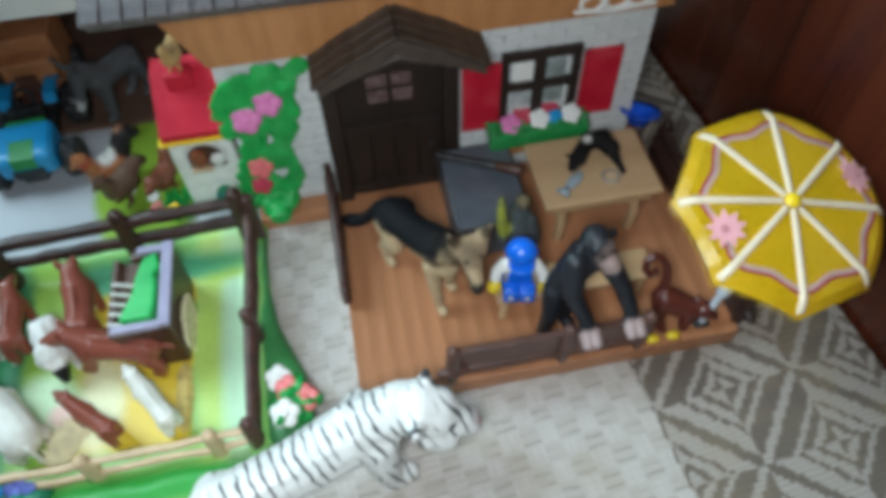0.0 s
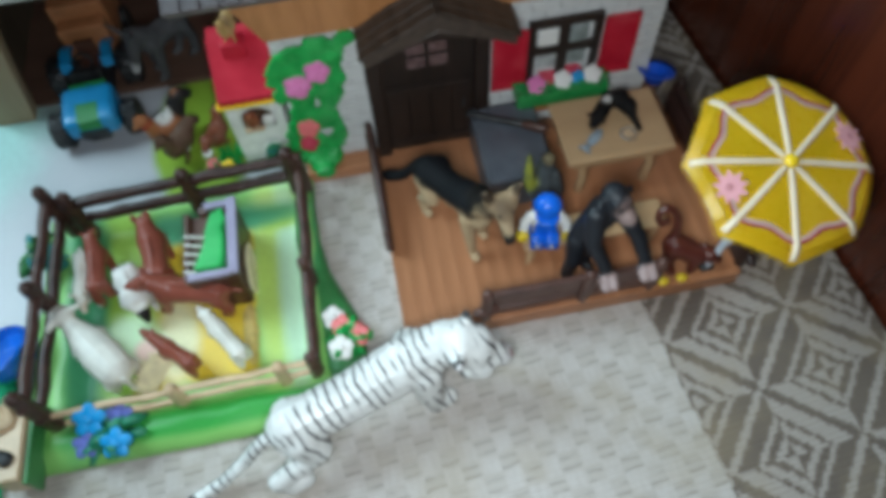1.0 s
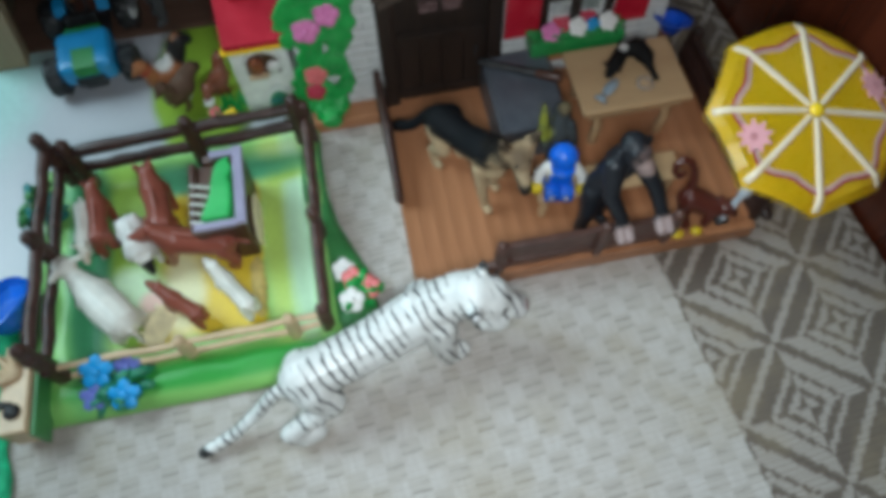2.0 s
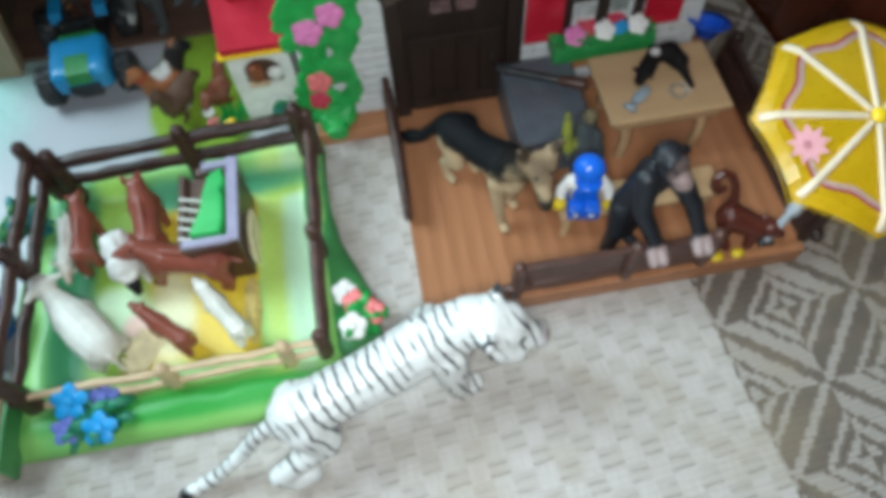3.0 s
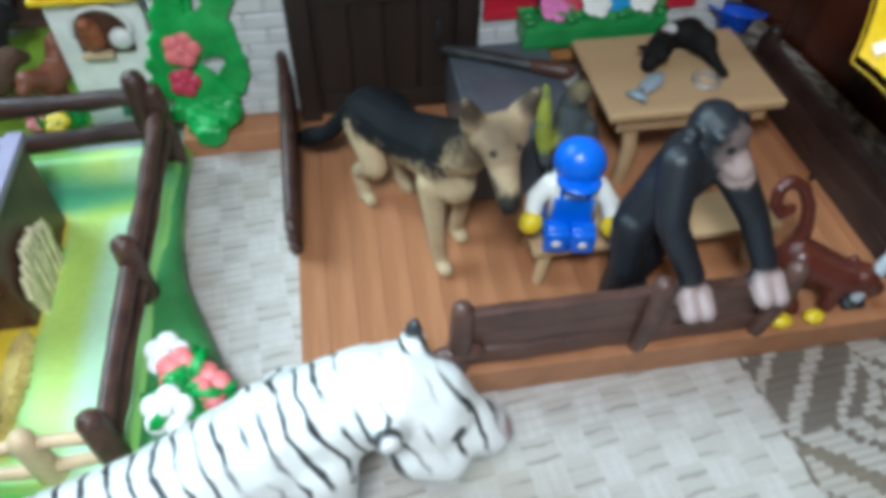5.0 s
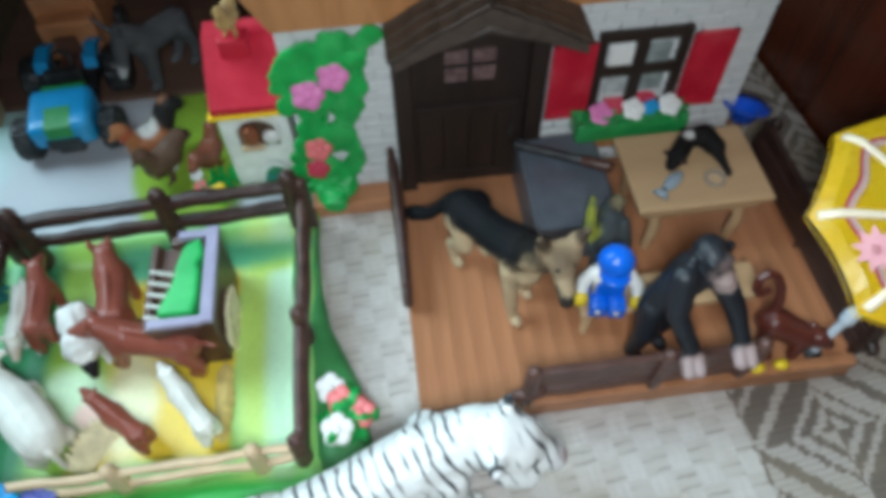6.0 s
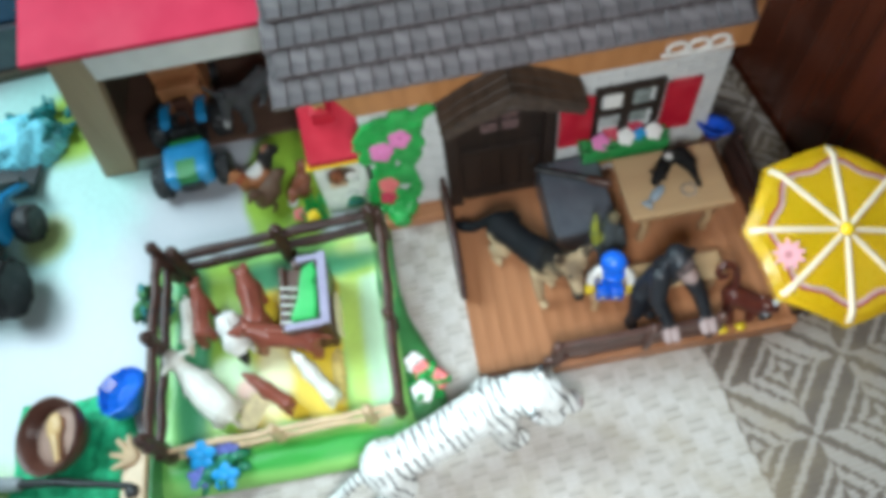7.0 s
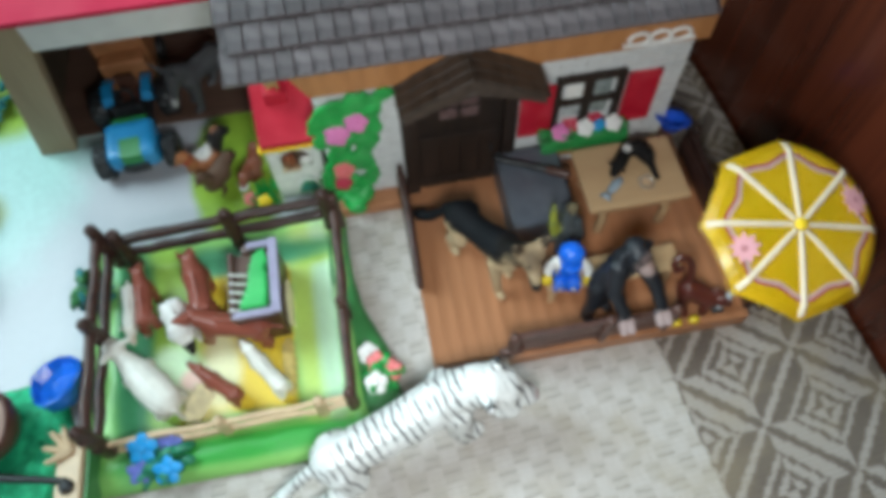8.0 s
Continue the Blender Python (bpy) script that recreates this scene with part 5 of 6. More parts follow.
# doll
dl = bmesh.new()
DM = [M["dollblue"], M["white"], M["skin"], M["black"]]
for sgn in (1, -1):
    merge(dl, box((sgn * 0.0068 - 0.0067, -0.0150, 0.009), (sgn * 0.0068 + 0.0067, 0.0065, 0.0215), 0.0022), 0)
    merge(dl, box((sgn * 0.0068 - 0.0067, -0.0190, 0.007), (sgn * 0.0068 + 0.0067, -0.0140, 0.0215), 0.0022), 0)
    merge(dl, ball((sgn * 0.0068, -0.0189, 0.0140), 0.0026, 1, 0.35, 1), 1)
    merge(dl, tube([(sgn * 0.0125, 0, 0.040), (sgn * 0.0190, -0.003, 0.032), (sgn * 0.0205, -0.010, 0.026)], [0.0052, 0.0052, 0.0044], 10), 1)
    merge(dl, ball((sgn * 0.0210, -0.0128, 0.0235), 0.0066), 2)
merge(dl, prism([(-0.0125, 0.021), (0.0125, 0.021), (0.0105, 0.0475), (-0.0105, 0.0475)], 1, -0.0080, 0.0080), 1)
merge(dl, box((-0.0105, -0.0088, 0.018), (0.0105, 0.0084, 0.0375), 0.0015), 0)
for sgn in (1, -1):
    merge(dl, box((sgn * 0.0068 - 0.0015, -0.0084, 0.034), (sgn * 0.0068 + 0.0015, 0.008, 0.0438), 0.0006), 0)
merge(dl, tube([(0, 0.001, 0.046), (0, 0.001, 0.054)], [0.0090, 0.0090], 18), 2)
merge(dl, ball((0, -0.0005, 0.0560), 0.0132, 1, 1, 0.92, 3), 0)
merge(dl, ball((0, -0.0085, 0.0500), 0.0112, 1.0, 1.0, 0.22, 3), 0)
dl.transform(Matrix.Diagonal((0.76, 0.72, 0.78, 1)))
single("toy_doll", dl, DM, "small plain doll with blue cap and overalls", "doll", pose(0.1065, -0.1250, 0.0285, 0, 0, -12), True)

BLK = painted("black_white_paint", (0.007, 0.006, 0.006), [("spot", (-0.001, -0.001, 0.0135), 0.0038, 0.001, (0.55, 0.54, 0.52))], 0.75)
kseg = [((0.002, 0.001, 0.0080), 0.0070, (0.013, 0.001, 0.0090), 0.0082), ((0.013, 0.0, 0.0085), 0.0080, (0.017, -0.010, 0.0085), 0.0072), ((0.0, 0.0, 0.0075), 0.0066, (-0.009, -0.011, 0.0075), 0.0070), ((-0.009, -0.011, 0.0072), 0.0070, (-0.017, -0.020, 0.0058), 0.0046),
        ((0.018, -0.008, 0.0070), 0.0055, (0.019, -0.020, 0.0048), 0.0036), ((0.019, -0.020, 0.0048), 0.0032, (0.021, -0.031, 0.0030), 0.0024), ((-0.017, -0.013, 0.010), 0.0024, (-0.021, -0.012, 0.011), 0.0012), ((-0.010, -0.019, 0.010), 0.0024, (-0.009, -0.024, 0.010), 0.0012), ((0.006, 0.005, 0.008), 0.004, (0.002, 0.011, 0.005), 0.0026)]
blend(single("toy_cat", capsules(kseg), BLK, "black toy cat with a white patch on the table", "toy animal", pose(0.1765, -0.0385, 0.0580) @ Matrix.Scale(0.88, 4), True), 0.0011)
fish = bmesh.new()
merge(fish, ball((0, 0, 0.002), 0.006, 1.7, 0.7, 0.32))
merge(fish, prism([(-0.008, 0.0), (-0.015, 0.005), (-0.015, -0.005)], 2, 0.001, 0.0035))
single("toy_fish", fish, M["bluegrey"], "pale grey plastic fish on the picnic table", "toy food", pose(0.160, -0.066, 0.058, 0, 0, 42), True)
ring = tube([(0.0055 * math.cos(a), 0.0055 * math.sin(a), 0.0013) for a in np.linspace(0, 2 * math.pi, 19)], 0.0013, 6, False)
single("clear_ring", ring, M["clear"], "small clear plastic ring on the table", "ring", pose(0.186, -0.067, 0.058), True)

# grey tray, stick and parrot
tray = thing("grey_box", "slate-grey plastic box between door and table", "toy box")
gbx = box((0.075, -0.083, 0.012), (0.127, -0.008, 0.050), 0.004, segs=3)
part("body", gbx, M["grey"], tray)
part("lip", tube([(0.0765, -0.080, 0.0495), (0.0765, -0.046, 0.0495), (0.0765, -0.011, 0.0495)], 0.0016, 8), M["grey"], tray, smooth=True)
stick = thing("toy_tool", "black toy tool with a dark red handle on the tray", "toy tool")
part("shaft", tube([(0.074, -0.017, 0.0532), (0.114, -0.037, 0.0532)], 0.0030, 10), M["black"], stick, smooth=True)
part("handle", tube([(0.114, -0.037, 0.0535), (0.127, -0.044, 0.0540)], [0.0036, 0.0042], 10), M["crib"], stick, "dark red-brown handle", True)
PB = (0.110, -0.097, 0.012)
PAR = painted("parrot_paint", (0.060, 0.070, 0.075), spots(PB, (((0.1030, -0.094, 0.058), 0.0062, 0.002, (0.26, 0.28, 0.04)), ((0.1030, -0.089, 0.068), 0.0062, 0.002, (0.26, 0.28, 0.04)), ((0.1035, -0.084, 0.078), 0.0052, 0.002, (0.20, 0.22, 0.05)), ((0.117, -0.090, 0.078), 0.0060, 0.003, (0.14, 0.11, 0.06)))), 0.7, 500)
pseg = chain(((0.114, -0.096, 0.024), (0.115, -0.092, 0.046), (0.116, -0.087, 0.064)), (0.0072, 0.0092, 0.0072)) + chain(((0.116, -0.086, 0.068), (0.117, -0.089, 0.076), (0.116, -0.094, 0.075)), (0.0058, 0.0048, 0.0016))
pseg += chain(((0.1035, -0.098, 0.048), (0.1025, -0.092, 0.060), (0.1035, -0.085, 0.076)), (0.0028, 0.0042, 0.0020)) + chain(((0.106, -0.094, 0.054), (0.112, -0.092, 0.054)), (0.0034, 0.0050)) + chain(((0.122, -0.092, 0.060), (0.1245, -0.095, 0.044), (0.123, -0.098, 0.030)), (0.0042, 0.0050, 0.0022))
pseg += chain(((0.115, -0.088, 0.030), (0.118, -0.080, 0.020), (0.120, -0.074, 0.0165)), (0.0050, 0.0040, 0.0030)) + [((0.111, -0.098, 0.022), 0.0034, (0.111, -0.100, 0.0145), 0.0026), ((0.117, -0.096, 0.022), 0.0034, (0.117, -0.098, 0.0145), 0.0026)]
figure("toy_parrot", "grey toy bird with a yellow-green wing beside the doll", PAR, PB, pseg)
hat = lathe([(0.004, 0.0), (0.009, 0.0015), (0.012, 0.010), (0.0175, 0.0125), (0.0178, 0.0138), (0.0115, 0.0118), (0.008, 0.003), (0.002, 0.0025)], 28)
single("blue_hat", hat, M["blue"], "small blue plastic hat beside the patio fence", "toy hat", pose(0.2275, -0.011, 0.047, -14, 8, 0) @ Matrix.Scale(0.86, 4), True)

# ---- barn ----
barn = thing("toy_barn", "open toy barn with a bright red board roof", "toy barn")
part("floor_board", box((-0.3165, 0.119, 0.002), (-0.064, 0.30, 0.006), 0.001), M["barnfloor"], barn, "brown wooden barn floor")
pb = box((-0.333, 0.104, 0.002), (-0.300, 0.118, 0.150), 0.0012)
for v in pb.verts:
    v.co.x += 0.028 * v.co.z / 0.15
part("pillar", pb, M["pillar"], barn, "pale raw wooden pillar")
sw = prism([(0.118, 0.002), (0.300, 0.002), (0.300, 0.2000), (0.118, 0.1545)], 0, -0.326, -0.318)
for v in sw.verts:
    v.co.x += 0.028 * min(v.co.z, 0.15) / 0.15
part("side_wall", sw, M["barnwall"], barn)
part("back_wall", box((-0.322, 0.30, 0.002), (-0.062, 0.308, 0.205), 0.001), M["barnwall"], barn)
part("fascia", box((-0.2745, 0.101, 0.127), (-0.110, 0.107, 0.152), 0.0008), M["white"], barn, "white front fascia board")
rs = box((-0.322, 0.0, 0.0), (-0.104, 0.21, 0.006), 0.0012)
part("roof", rs, M["pinkred"], barn, "bright pinkish-red roof board", at=Matrix.Translation((0, 0.100, 0.1525)) @ Matrix.Rotation(radians(14), 4, "X"))
part("brace", box((-0.277, 0.20, 0.006), (-0.270, 0.207, 0.15), 0.0008), M["barnwall"], barn)

# ---- coop with red roof ----
coop = thing("toy_coop", "white toy hen coop with a red roof", "toy coop")
body = part("body", box((-0.113, 0.013, 0.002), (-0.069, 0.054, 0.080), 0.002), M["rubble"], coop)
part("roof", prism([(0.007, 0.080), (0.007, 0.085), (0.044, 0.110), (0.060, 0.110), (0.060, 0.080)], 0, -0.1130, -0.0665), M["red"], coop, "glossy red plastic roof")
part("eave_strip", box((-0.1155, 0.0055, 0.0768), (-0.0670, 0.0130, 0.0799), 0.001), M["yellow"], coop, "yellow strip under the eave")
ar = [(-0.0895 + 0.0125 * math.cos(a) * -1, 0.060 + 0.0115 * math.sin(a)) for a in np.linspace(0, math.pi, 12)] + [(-0.077, 0.048), (-0.102, 0.048)]
part("entrance", prism(ar, 1, 0.0105, 0.0145), M["crib"], coop, "dark arched entrance")
rim_pts = [(-0.0895 - 0.0135 * math.cos(a), 0.0105, 0.060 + 0.0125 * math.sin(a)) for a in np.linspace(0, math.pi, 12)]
part("arch_trim", tube(rim_pts, 0.0016, 6), M["white"], coop, smooth=True)
hs = capsules([((-0.0945, 0.010, 0.0565), 0.0062, (-0.0945, 0.0085, 0.0625), 0.0052), ((-0.0945, 0.0085, 0.064), 0.004, (-0.0945, 0.0058, 0.0665), 0.0036)])
part("nest_figure", hs, M["henbrown"], coop, "small red-brown hen shape in the entrance", True)
part("door_knob", ball((-0.0815, 0.0095, 0.0560), 0.0058, 1, 0.6, 1), M["white"], coop, "round white knob beside the entrance", True)
part("doorstep", box((-0.102, 0.007, 0.0465), (-0.087, 0.013, 0.0495), 0.001), M["tanlog"], coop, "tan door step")
part("roof_stud", box((-0.102, 0.0320, 0.096), (-0.084, 0.046, 0.115), 0.002), M["red"], coop)
HEN = painted("hen_paint", (0.19, 0.055, 0.026), [("ball", (0.016, 0, 0.028), 0.006, 0.001, (0.45, 0.03, 0.03))], 0.45)


def fowl(name, label, at, material, k, tail_up):
    s = [((-0.006, 0, 0.018), 0.0105, (0.006, 0, 0.019), 0.0095), ((0.007, 0, 0.021), 0.0075, (0.013, 0, 0.034), 0.0052), ((0.013, 0, 0.035), 0.0056, (0.015, 0, 0.036), 0.005),
         ((0.015, 0, 0.035), 0.003, (0.022, 0, 0.033), 0.0012), ((0.012, 0, 0.040), 0.0016, (0.017, 0, 0.041), 0.0018), ((-0.010, 0, 0.022), 0.008, (-0.020, 0, 0.022 + tail_up), 0.0065), ((-0.020, 0, 0.022 + tail_up), 0.006, (-0.027, 0, 0.018 + tail_up), 0.004),
         ((0, 0.004, 0.012), 0.003, (0.001, 0.005, 0.001), 0.0022), ((0, -0.004, 0.012), 0.003, (0.001, -0.005, 0.001), 0.0022), ((0.001, 0.005, 0.0014), 0.0016, (0.007, 0.006, 0.0014), 0.0014), ((0.001, -0.005, 0.0014), 0.0016, (0.007, -0.006, 0.0014), 0.0014)]
    b2 = capsules(s)
    b2.transform(Matrix.Scale(k, 4))
    return blend(single(name, b2, material, label, "toy animal", at, True, "poultry"), 0.0010)


ROO = painted("rooster_paint", (0.40, 0.155, 0.065), [("ball", (-0.022, 0, 0.034), 0.014, 0.002, (0.022, 0.020, 0.020)), ("ball", (0.014, 0, 0.036), 0.006, 0.001, (0.45, 0.05, 0.04)), ("ball", (-0.002, 0.0, 0.032), 0.0085, 0.002, (0.55, 0.52, 0.48)), ("ball", (-0.002, 0.0, 0.0335), 0.0028, 0.001, (0.02, 0.02, 0.02))], 0.5)
fowl("toy_rooster", "orange-brown toy rooster with dark tail feathers", pose(-0.176, 0.053, 0.002, 0, 0, 215), ROO, 1.08, 0.016)
fowl("toy_hen", "dark brown toy hen standing in green grass", pose(-0.166, 0.034, 0.002, 0, 0, 235), painted("brown_hen_paint", (0.13, 0.075, 0.05), [], 0.5), 0.98, 0.002)
fowl("toy_hen", "red-brown toy hen beside the white coop", pose(-0.134, 0.040, 0.002, 0, 0, 70), HEN, 0.85, 0.008)
fowl("toy_hen", "tan toy hen perched on the coop roof", pose(-0.0930, 0.0390, 0.1146, 0, 0, -100), painted("tan_hen_paint", (0.46, 0.29, 0.11), [("ball", (0.0, 0, 0.02), 0.006, 0.003, (0.22, 0.12, 0.05))], 0.5), 0.62, 0.004)
grass = bmesh.new()
random.seed(31)
for k in range(40):
    x, y = random.uniform(-0.136, -0.116), random.uniform(0.006, 0.028)
    merge(grass, tube([(x, y, 0.002), (x + random.uniform(-0.004, 0.004), y + random.uniform(-0.004, 0.004), random.uniform(0.010, 0.018))], [0.0022, 0.0008], 5))
single("grass_tuft", grass, M["ivy"], "green moulded grass tuft beside the coop", "grass", kind="stuff")
for x, y, z, c in ((-0.126, 0.004, 0.014, "yellow"), (-0.139, 0.012, 0.010, "salmon"), (-0.164, 0.040, 0.007, "white"), (-0.146, 0.030, 0.006, "white")):
    f = thing("toy_flower", {"yellow": "yellow", "salmon": "salmon", "white": "white"}[c] + " toy flower growing in the grass", "flower", group="grass flowers")
    part("blossom", flower((x, y, z), 0.0046 if c == "white" else 0.0062), M[c], f, smooth=True)
    part("stem", tube([(x, y, 0.002), (x, y, z)], 0.0012, 6), M["ivy"], f)
arch = [(-0.0850 - 0.0105 * math.cos(a), 0.010 + 0.0200 * math.sin(a)) for a in np.linspace(0, math.pi, 14)]
hatch_door = part("hatch_door", prism(arch, 1, 0.0095, 0.0128), M["bushteal"], coop, "dark teal arched hatch low in the wall")
part("hatch_trim", tube([(x, 0.0100, z) for x, z in arch], 0.0014, 6), M["rubble"], coop, smooth=True)
part("hatch_bar", box((-0.0930, 0.0086, 0.0165), (-0.0770, 0.0096, 0.0195), 0.0004), M["teal"], hatch_door)

DK = painted("grey_donkey_paint", (0.085, 0.085, 0.090), [("ball", (0.041, 0, 0.027), 0.0085, 0.002, (0.45, 0.45, 0.45)), ("ball", (0, 0, 0.01), 0.012, 0.003, (0.12, 0.12, 0.125))], 0.6)
quadruped("toy_donkey", "grey toy donkey standing in the barn", "toy animal", pose(-0.172, 0.146, 0.006, 0, 0, 226), DK, 0.032, 0.038, 0.0120, 0.0040, (0.012, 0.017), (0.032, 66, 12, 0.60), (0.0020, ((-0.002, -0.012), (0, -0.010))), 1.5, 0.0, 0.0013)

# ---- tractors ----


def wheel(parent, x, y, r, w, hubcol):
    """Tyre with lugs and a dished hub; the axle runs along x."""
    t = lathe([(r * 0.55, -w * 0.5), (r * 0.86, -w * 0.5), (r, -w * 0.36), (r * 1.01, 0), (r, w * 0.36), (r * 0.86, w * 0.5), (r * 0.55, w * 0.5)], 40)
    for v in t.verts:
        q = v.co.xy.length
        if q > r * 0.8:
            a = math.atan2(v.co.y, v.co.x) + abs(v.co.z) / w * 0.5
            k = 1.045 if math.sin(10 * a) > 0 else 0.97
            v.co.x, v.co.y = v.co.x * k, v.co.y * k
    m = Matrix.Translation((x, y, r * 1.05)) @ Matrix.Rotation(radians(90), 4, "Y")
    t.transform(m)
    tyre = part("tyre", t, M["black"], parent)
    h = lathe([(r * 0.56, -w * 0.42), (r * 0.5, -w * 0.50), (r * 0.2, -w * 0.36), (r * 0.16, -w * 0.52), (r * 0.16, w * 0.52), (r * 0.2, w * 0.36), (r * 0.5, w * 0.50), (r * 0.56, w * 0.42)], 20)
    h.transform(m)
    part("hub", h, hubcol, tyre, smooth=False)


def tractor(at, label, loader, rear=0.0190):
    """Toy tractor that faces -y."""
    t = thing("toy_tractor", label, "toy tractor", at, "tractors")
    hood = box((-0.0185, -0.044, 0.014), (0.0185, -0.011, 0.036), 0.006, segs=3)
    for v in hood.verts:
        if v.co.y < -0.02 and v.co.z > 0.02:
            v.co.z -= 0.004 * (-v.co.y - 0.02) / 0.024
    part("hood", hood, M["sky"], t, "sky-blue rounded hood")
    part("hood_stripe", prism([(-0.0290, 0.0350), (-0.0440, 0.0318), (-0.0450, 0.0240), (-0.0430, 0.0240), (-0.0425, 0.0300), (-0.0290, 0.0330)], 0, -0.0075, 0.0075), M["boxgreen"], t, "green panel on the hood")
    part("grille", box((-0.010, -0.0456, 0.0150), (0.010, -0.0436, 0.0225), 0.001), M["black"], t)
    part("chassis", box((-0.008, -0.042, 0.008), (0.008, 0.034, 0.018), 0.002), M["black"], t)
    part("platform", box((-0.015, -0.011, 0.016), (0.015, 0.034, 0.022), 0.002), M["black"], t)
    part("cowl", box((-0.013, -0.0105, 0.022), (0.013, -0.0060, 0.033), 0.0012), M["boxgreen"], t, "green band behind the hood")
    part("seat", box((-0.007, 0.016, 0.022), (0.007, 0.030, 0.028), 0.002), M["crib"], t, "brown seat")
    part("seat_back", box((-0.007, 0.028, 0.027), (0.007, 0.032, 0.040), 0.0015), M["crib"], t)
    part("dashboard", box((-0.011, -0.001, 0.022), (0.011, 0.005, 0.037), 0.0015), M["black"], t)
    sw_ = [(0.006 * math.cos(a), 0.010 + 0.002 * math.sin(a), 0.038 + 0.006 * math.sin(a)) for a in np.linspace(0, 2 * math.pi, 13)]
    part("steering_wheel", tube(sw_, 0.0012, 6), M["black"], t, smooth=True)
    for sgn in (1, -1):
        wheel(t, sgn * 0.0255, -0.030, 0.0130, 0.012, M["hub"])
        wheel(t, sgn * 0.0255, 0.024, rear, 0.014, M["hub"])
        fend = prism([(0.010, 0.030), (0.014, 0.0355), (0.028, 0.0365), (0.037, 0.033), (0.036, 0.030), (0.028, 0.0335), (0.015, 0.0325), (0.012, 0.028)], 0, sgn * 0.0110, sgn * 0.0190)
        part("fender", fend, M["sky"], t)
    if loader:
        for sgn in (1, -1):
            part("loader_arm", tube([(sgn * 0.0150, -0.004, 0.034), (sgn * 0.0150, -0.040, 0.032), (sgn * 0.0150, -0.062, 0.016)], 0.0030, 8), M["sky"], t, smooth=True)
        part("bucket", prism([(-0.062, 0.004), (-0.060, 0.024), (-0.064, 0.024), (-0.067, 0.009), (-0.090, 0.006), (-0.090, 0.003)], 0, -0.017, 0.017), M["black"], t, "black loader bucket")
        for k in range(5):
            x = -0.014 + k * 0.007
            part("bucket_tooth", box((x - 0.002, -0.096, 0.003), (x + 0.002, -0.089, 0.0055), 0.0006), M["black"], t)
    return t


tractor(pose(-0.2375, 0.1080, 0.002, 0, 0, 4) @ Matrix.Diagonal((1.17, 1.17, 1.15, 1)), "blue toy tractor parked at the barn front", False, 0.0150)
tractor(pose(-0.4270, 0.013, 0.002, 0, 0, 176) @ Matrix.Scale(1.35, 4), "blue toy tractor with a black loader bucket", True)
trail = thing("toy_trailer", "orange-brown toy trailer load behind the tractor", "toy trailer", pose(-0.243, 0.198, 0.006, 0, 0, 3))
part("load", box((-0.026, -0.026, 0.014), (0.022, 0.024, 0.058), 0.003, segs=3), M["orange"], trail)
part("front_load", box((-0.022, -0.042, 0.012), (0.020, -0.026, 0.045), 0.003, segs=3), M["orange"], trail)
part("bed", box((-0.024, -0.034, 0.008), (0.022, 0.026, 0.014), 0.001), M["barnwall"], trail)
for sgn in (1, -1):
    wheel(trail, sgn * 0.024, 0.008, 0.010, 0.008, M["hub"])

# ---- beside the pen ----
gm = bmesh.new()
random.seed(41)
n = 34
gv = []
for j in range(n + 1):
    row = []
    for i in range(n + 1):
        u, v = i / n, j / n
        x, y = -0.385 + 0.100 * u, -0.275 + 0.150 * v
        edge = min(u, 1 - u, v, 1 - v)
        wob = 0.008 * noise.noise(Vector((x * 25, y * 25, 3)))
        z = 0.003 + min(1, max(0, edge * 8)) * (0.006 + 0.004 * noise.noise(Vector((x * 60, y * 60, 0))) + 0.0025 * noise.noise(Vector((x * 230, y * 230, 5))))
        row.append(gm.verts.new((x + wob * (edge < 0.1), y + wob * (edge < 0.1), max(0.0022, z))))
    gv.append(row)
for j in range(n):
    for i in range(n):
        gm.faces.new((gv[j][i], gv[j][i + 1], gv[j + 1][i + 1], gv[j + 1][i]))
ext = bmesh.ops.extrude_face_region(gm, geom=list(gm.faces))
for q in ext["geom"]:
    if isinstance(q, bmesh.types.BMVert):
        q.co.z = 0.002
bmesh.ops.recalc_face_normals(gm, faces=list(gm.faces))
single("green_pile_mat", gm, M["grassmat"], "thick green pile mat beside the pen", "mat", smooth=True)

bowl = thing("toy_bowl", "brown plastic bowl with porridge and a spoon", "bowl", pose(-0.334, -0.159, 0.010, 8, -16, 0))
part("shell", lathe([(0.012, 0.0), (0.020, 0.001), (0.0275, 0.012), (0.0300, 0.024), (0.0285, 0.0245), (0.0255, 0.013), (0.018, 0.005), (0.006, 0.004)], 40), M["bowl"], bowl, smooth=True)
part("porridge", lathe([(0.002, 0.008), (0.0225, 0.0085), (0.0228, 0.0105), (0.015, 0.0115), (0.003, 0.0120)], 30), M["porridge"], bowl, "pinkish-brown porridge", True)
spoon = bmesh.new()
merge(spoon, ball((-0.001, 0.008, 0.0150), 0.0092, 0.85, 1.25, 0.30))
merge(spoon, tube([(0, 0.000, 0.0152), (0.004, -0.019, 0.0165)], [0.0040, 0.0022], 8))
part("spoon", spoon, M["spoon"], bowl, "tan spoon", True)
cup = lathe([(0.010, 0.0), (0.018, 0.001), (0.0235, 0.010), (0.0245, 0.020), (0.0225, 0.0215), (0.0190, 0.014), (0.012, 0.009), (0.002, 0.0085)], 11)
for v in cup.verts:
    v.co *= 1 + 0.16 * noise.noise(v.co * 160)
single("blue_cup", cup, M["cupblue"], "shiny faceted blue plastic cup on the mat", "cup", pose(-0.283, -0.138, 0.0100, -14, -16, 0) @ Matrix.Scale(0.9, 4))
post = thing("carved_post", "tan carved wooden stump with a black knob", "toy post", pose(-0.267, -0.196, 0.0065))
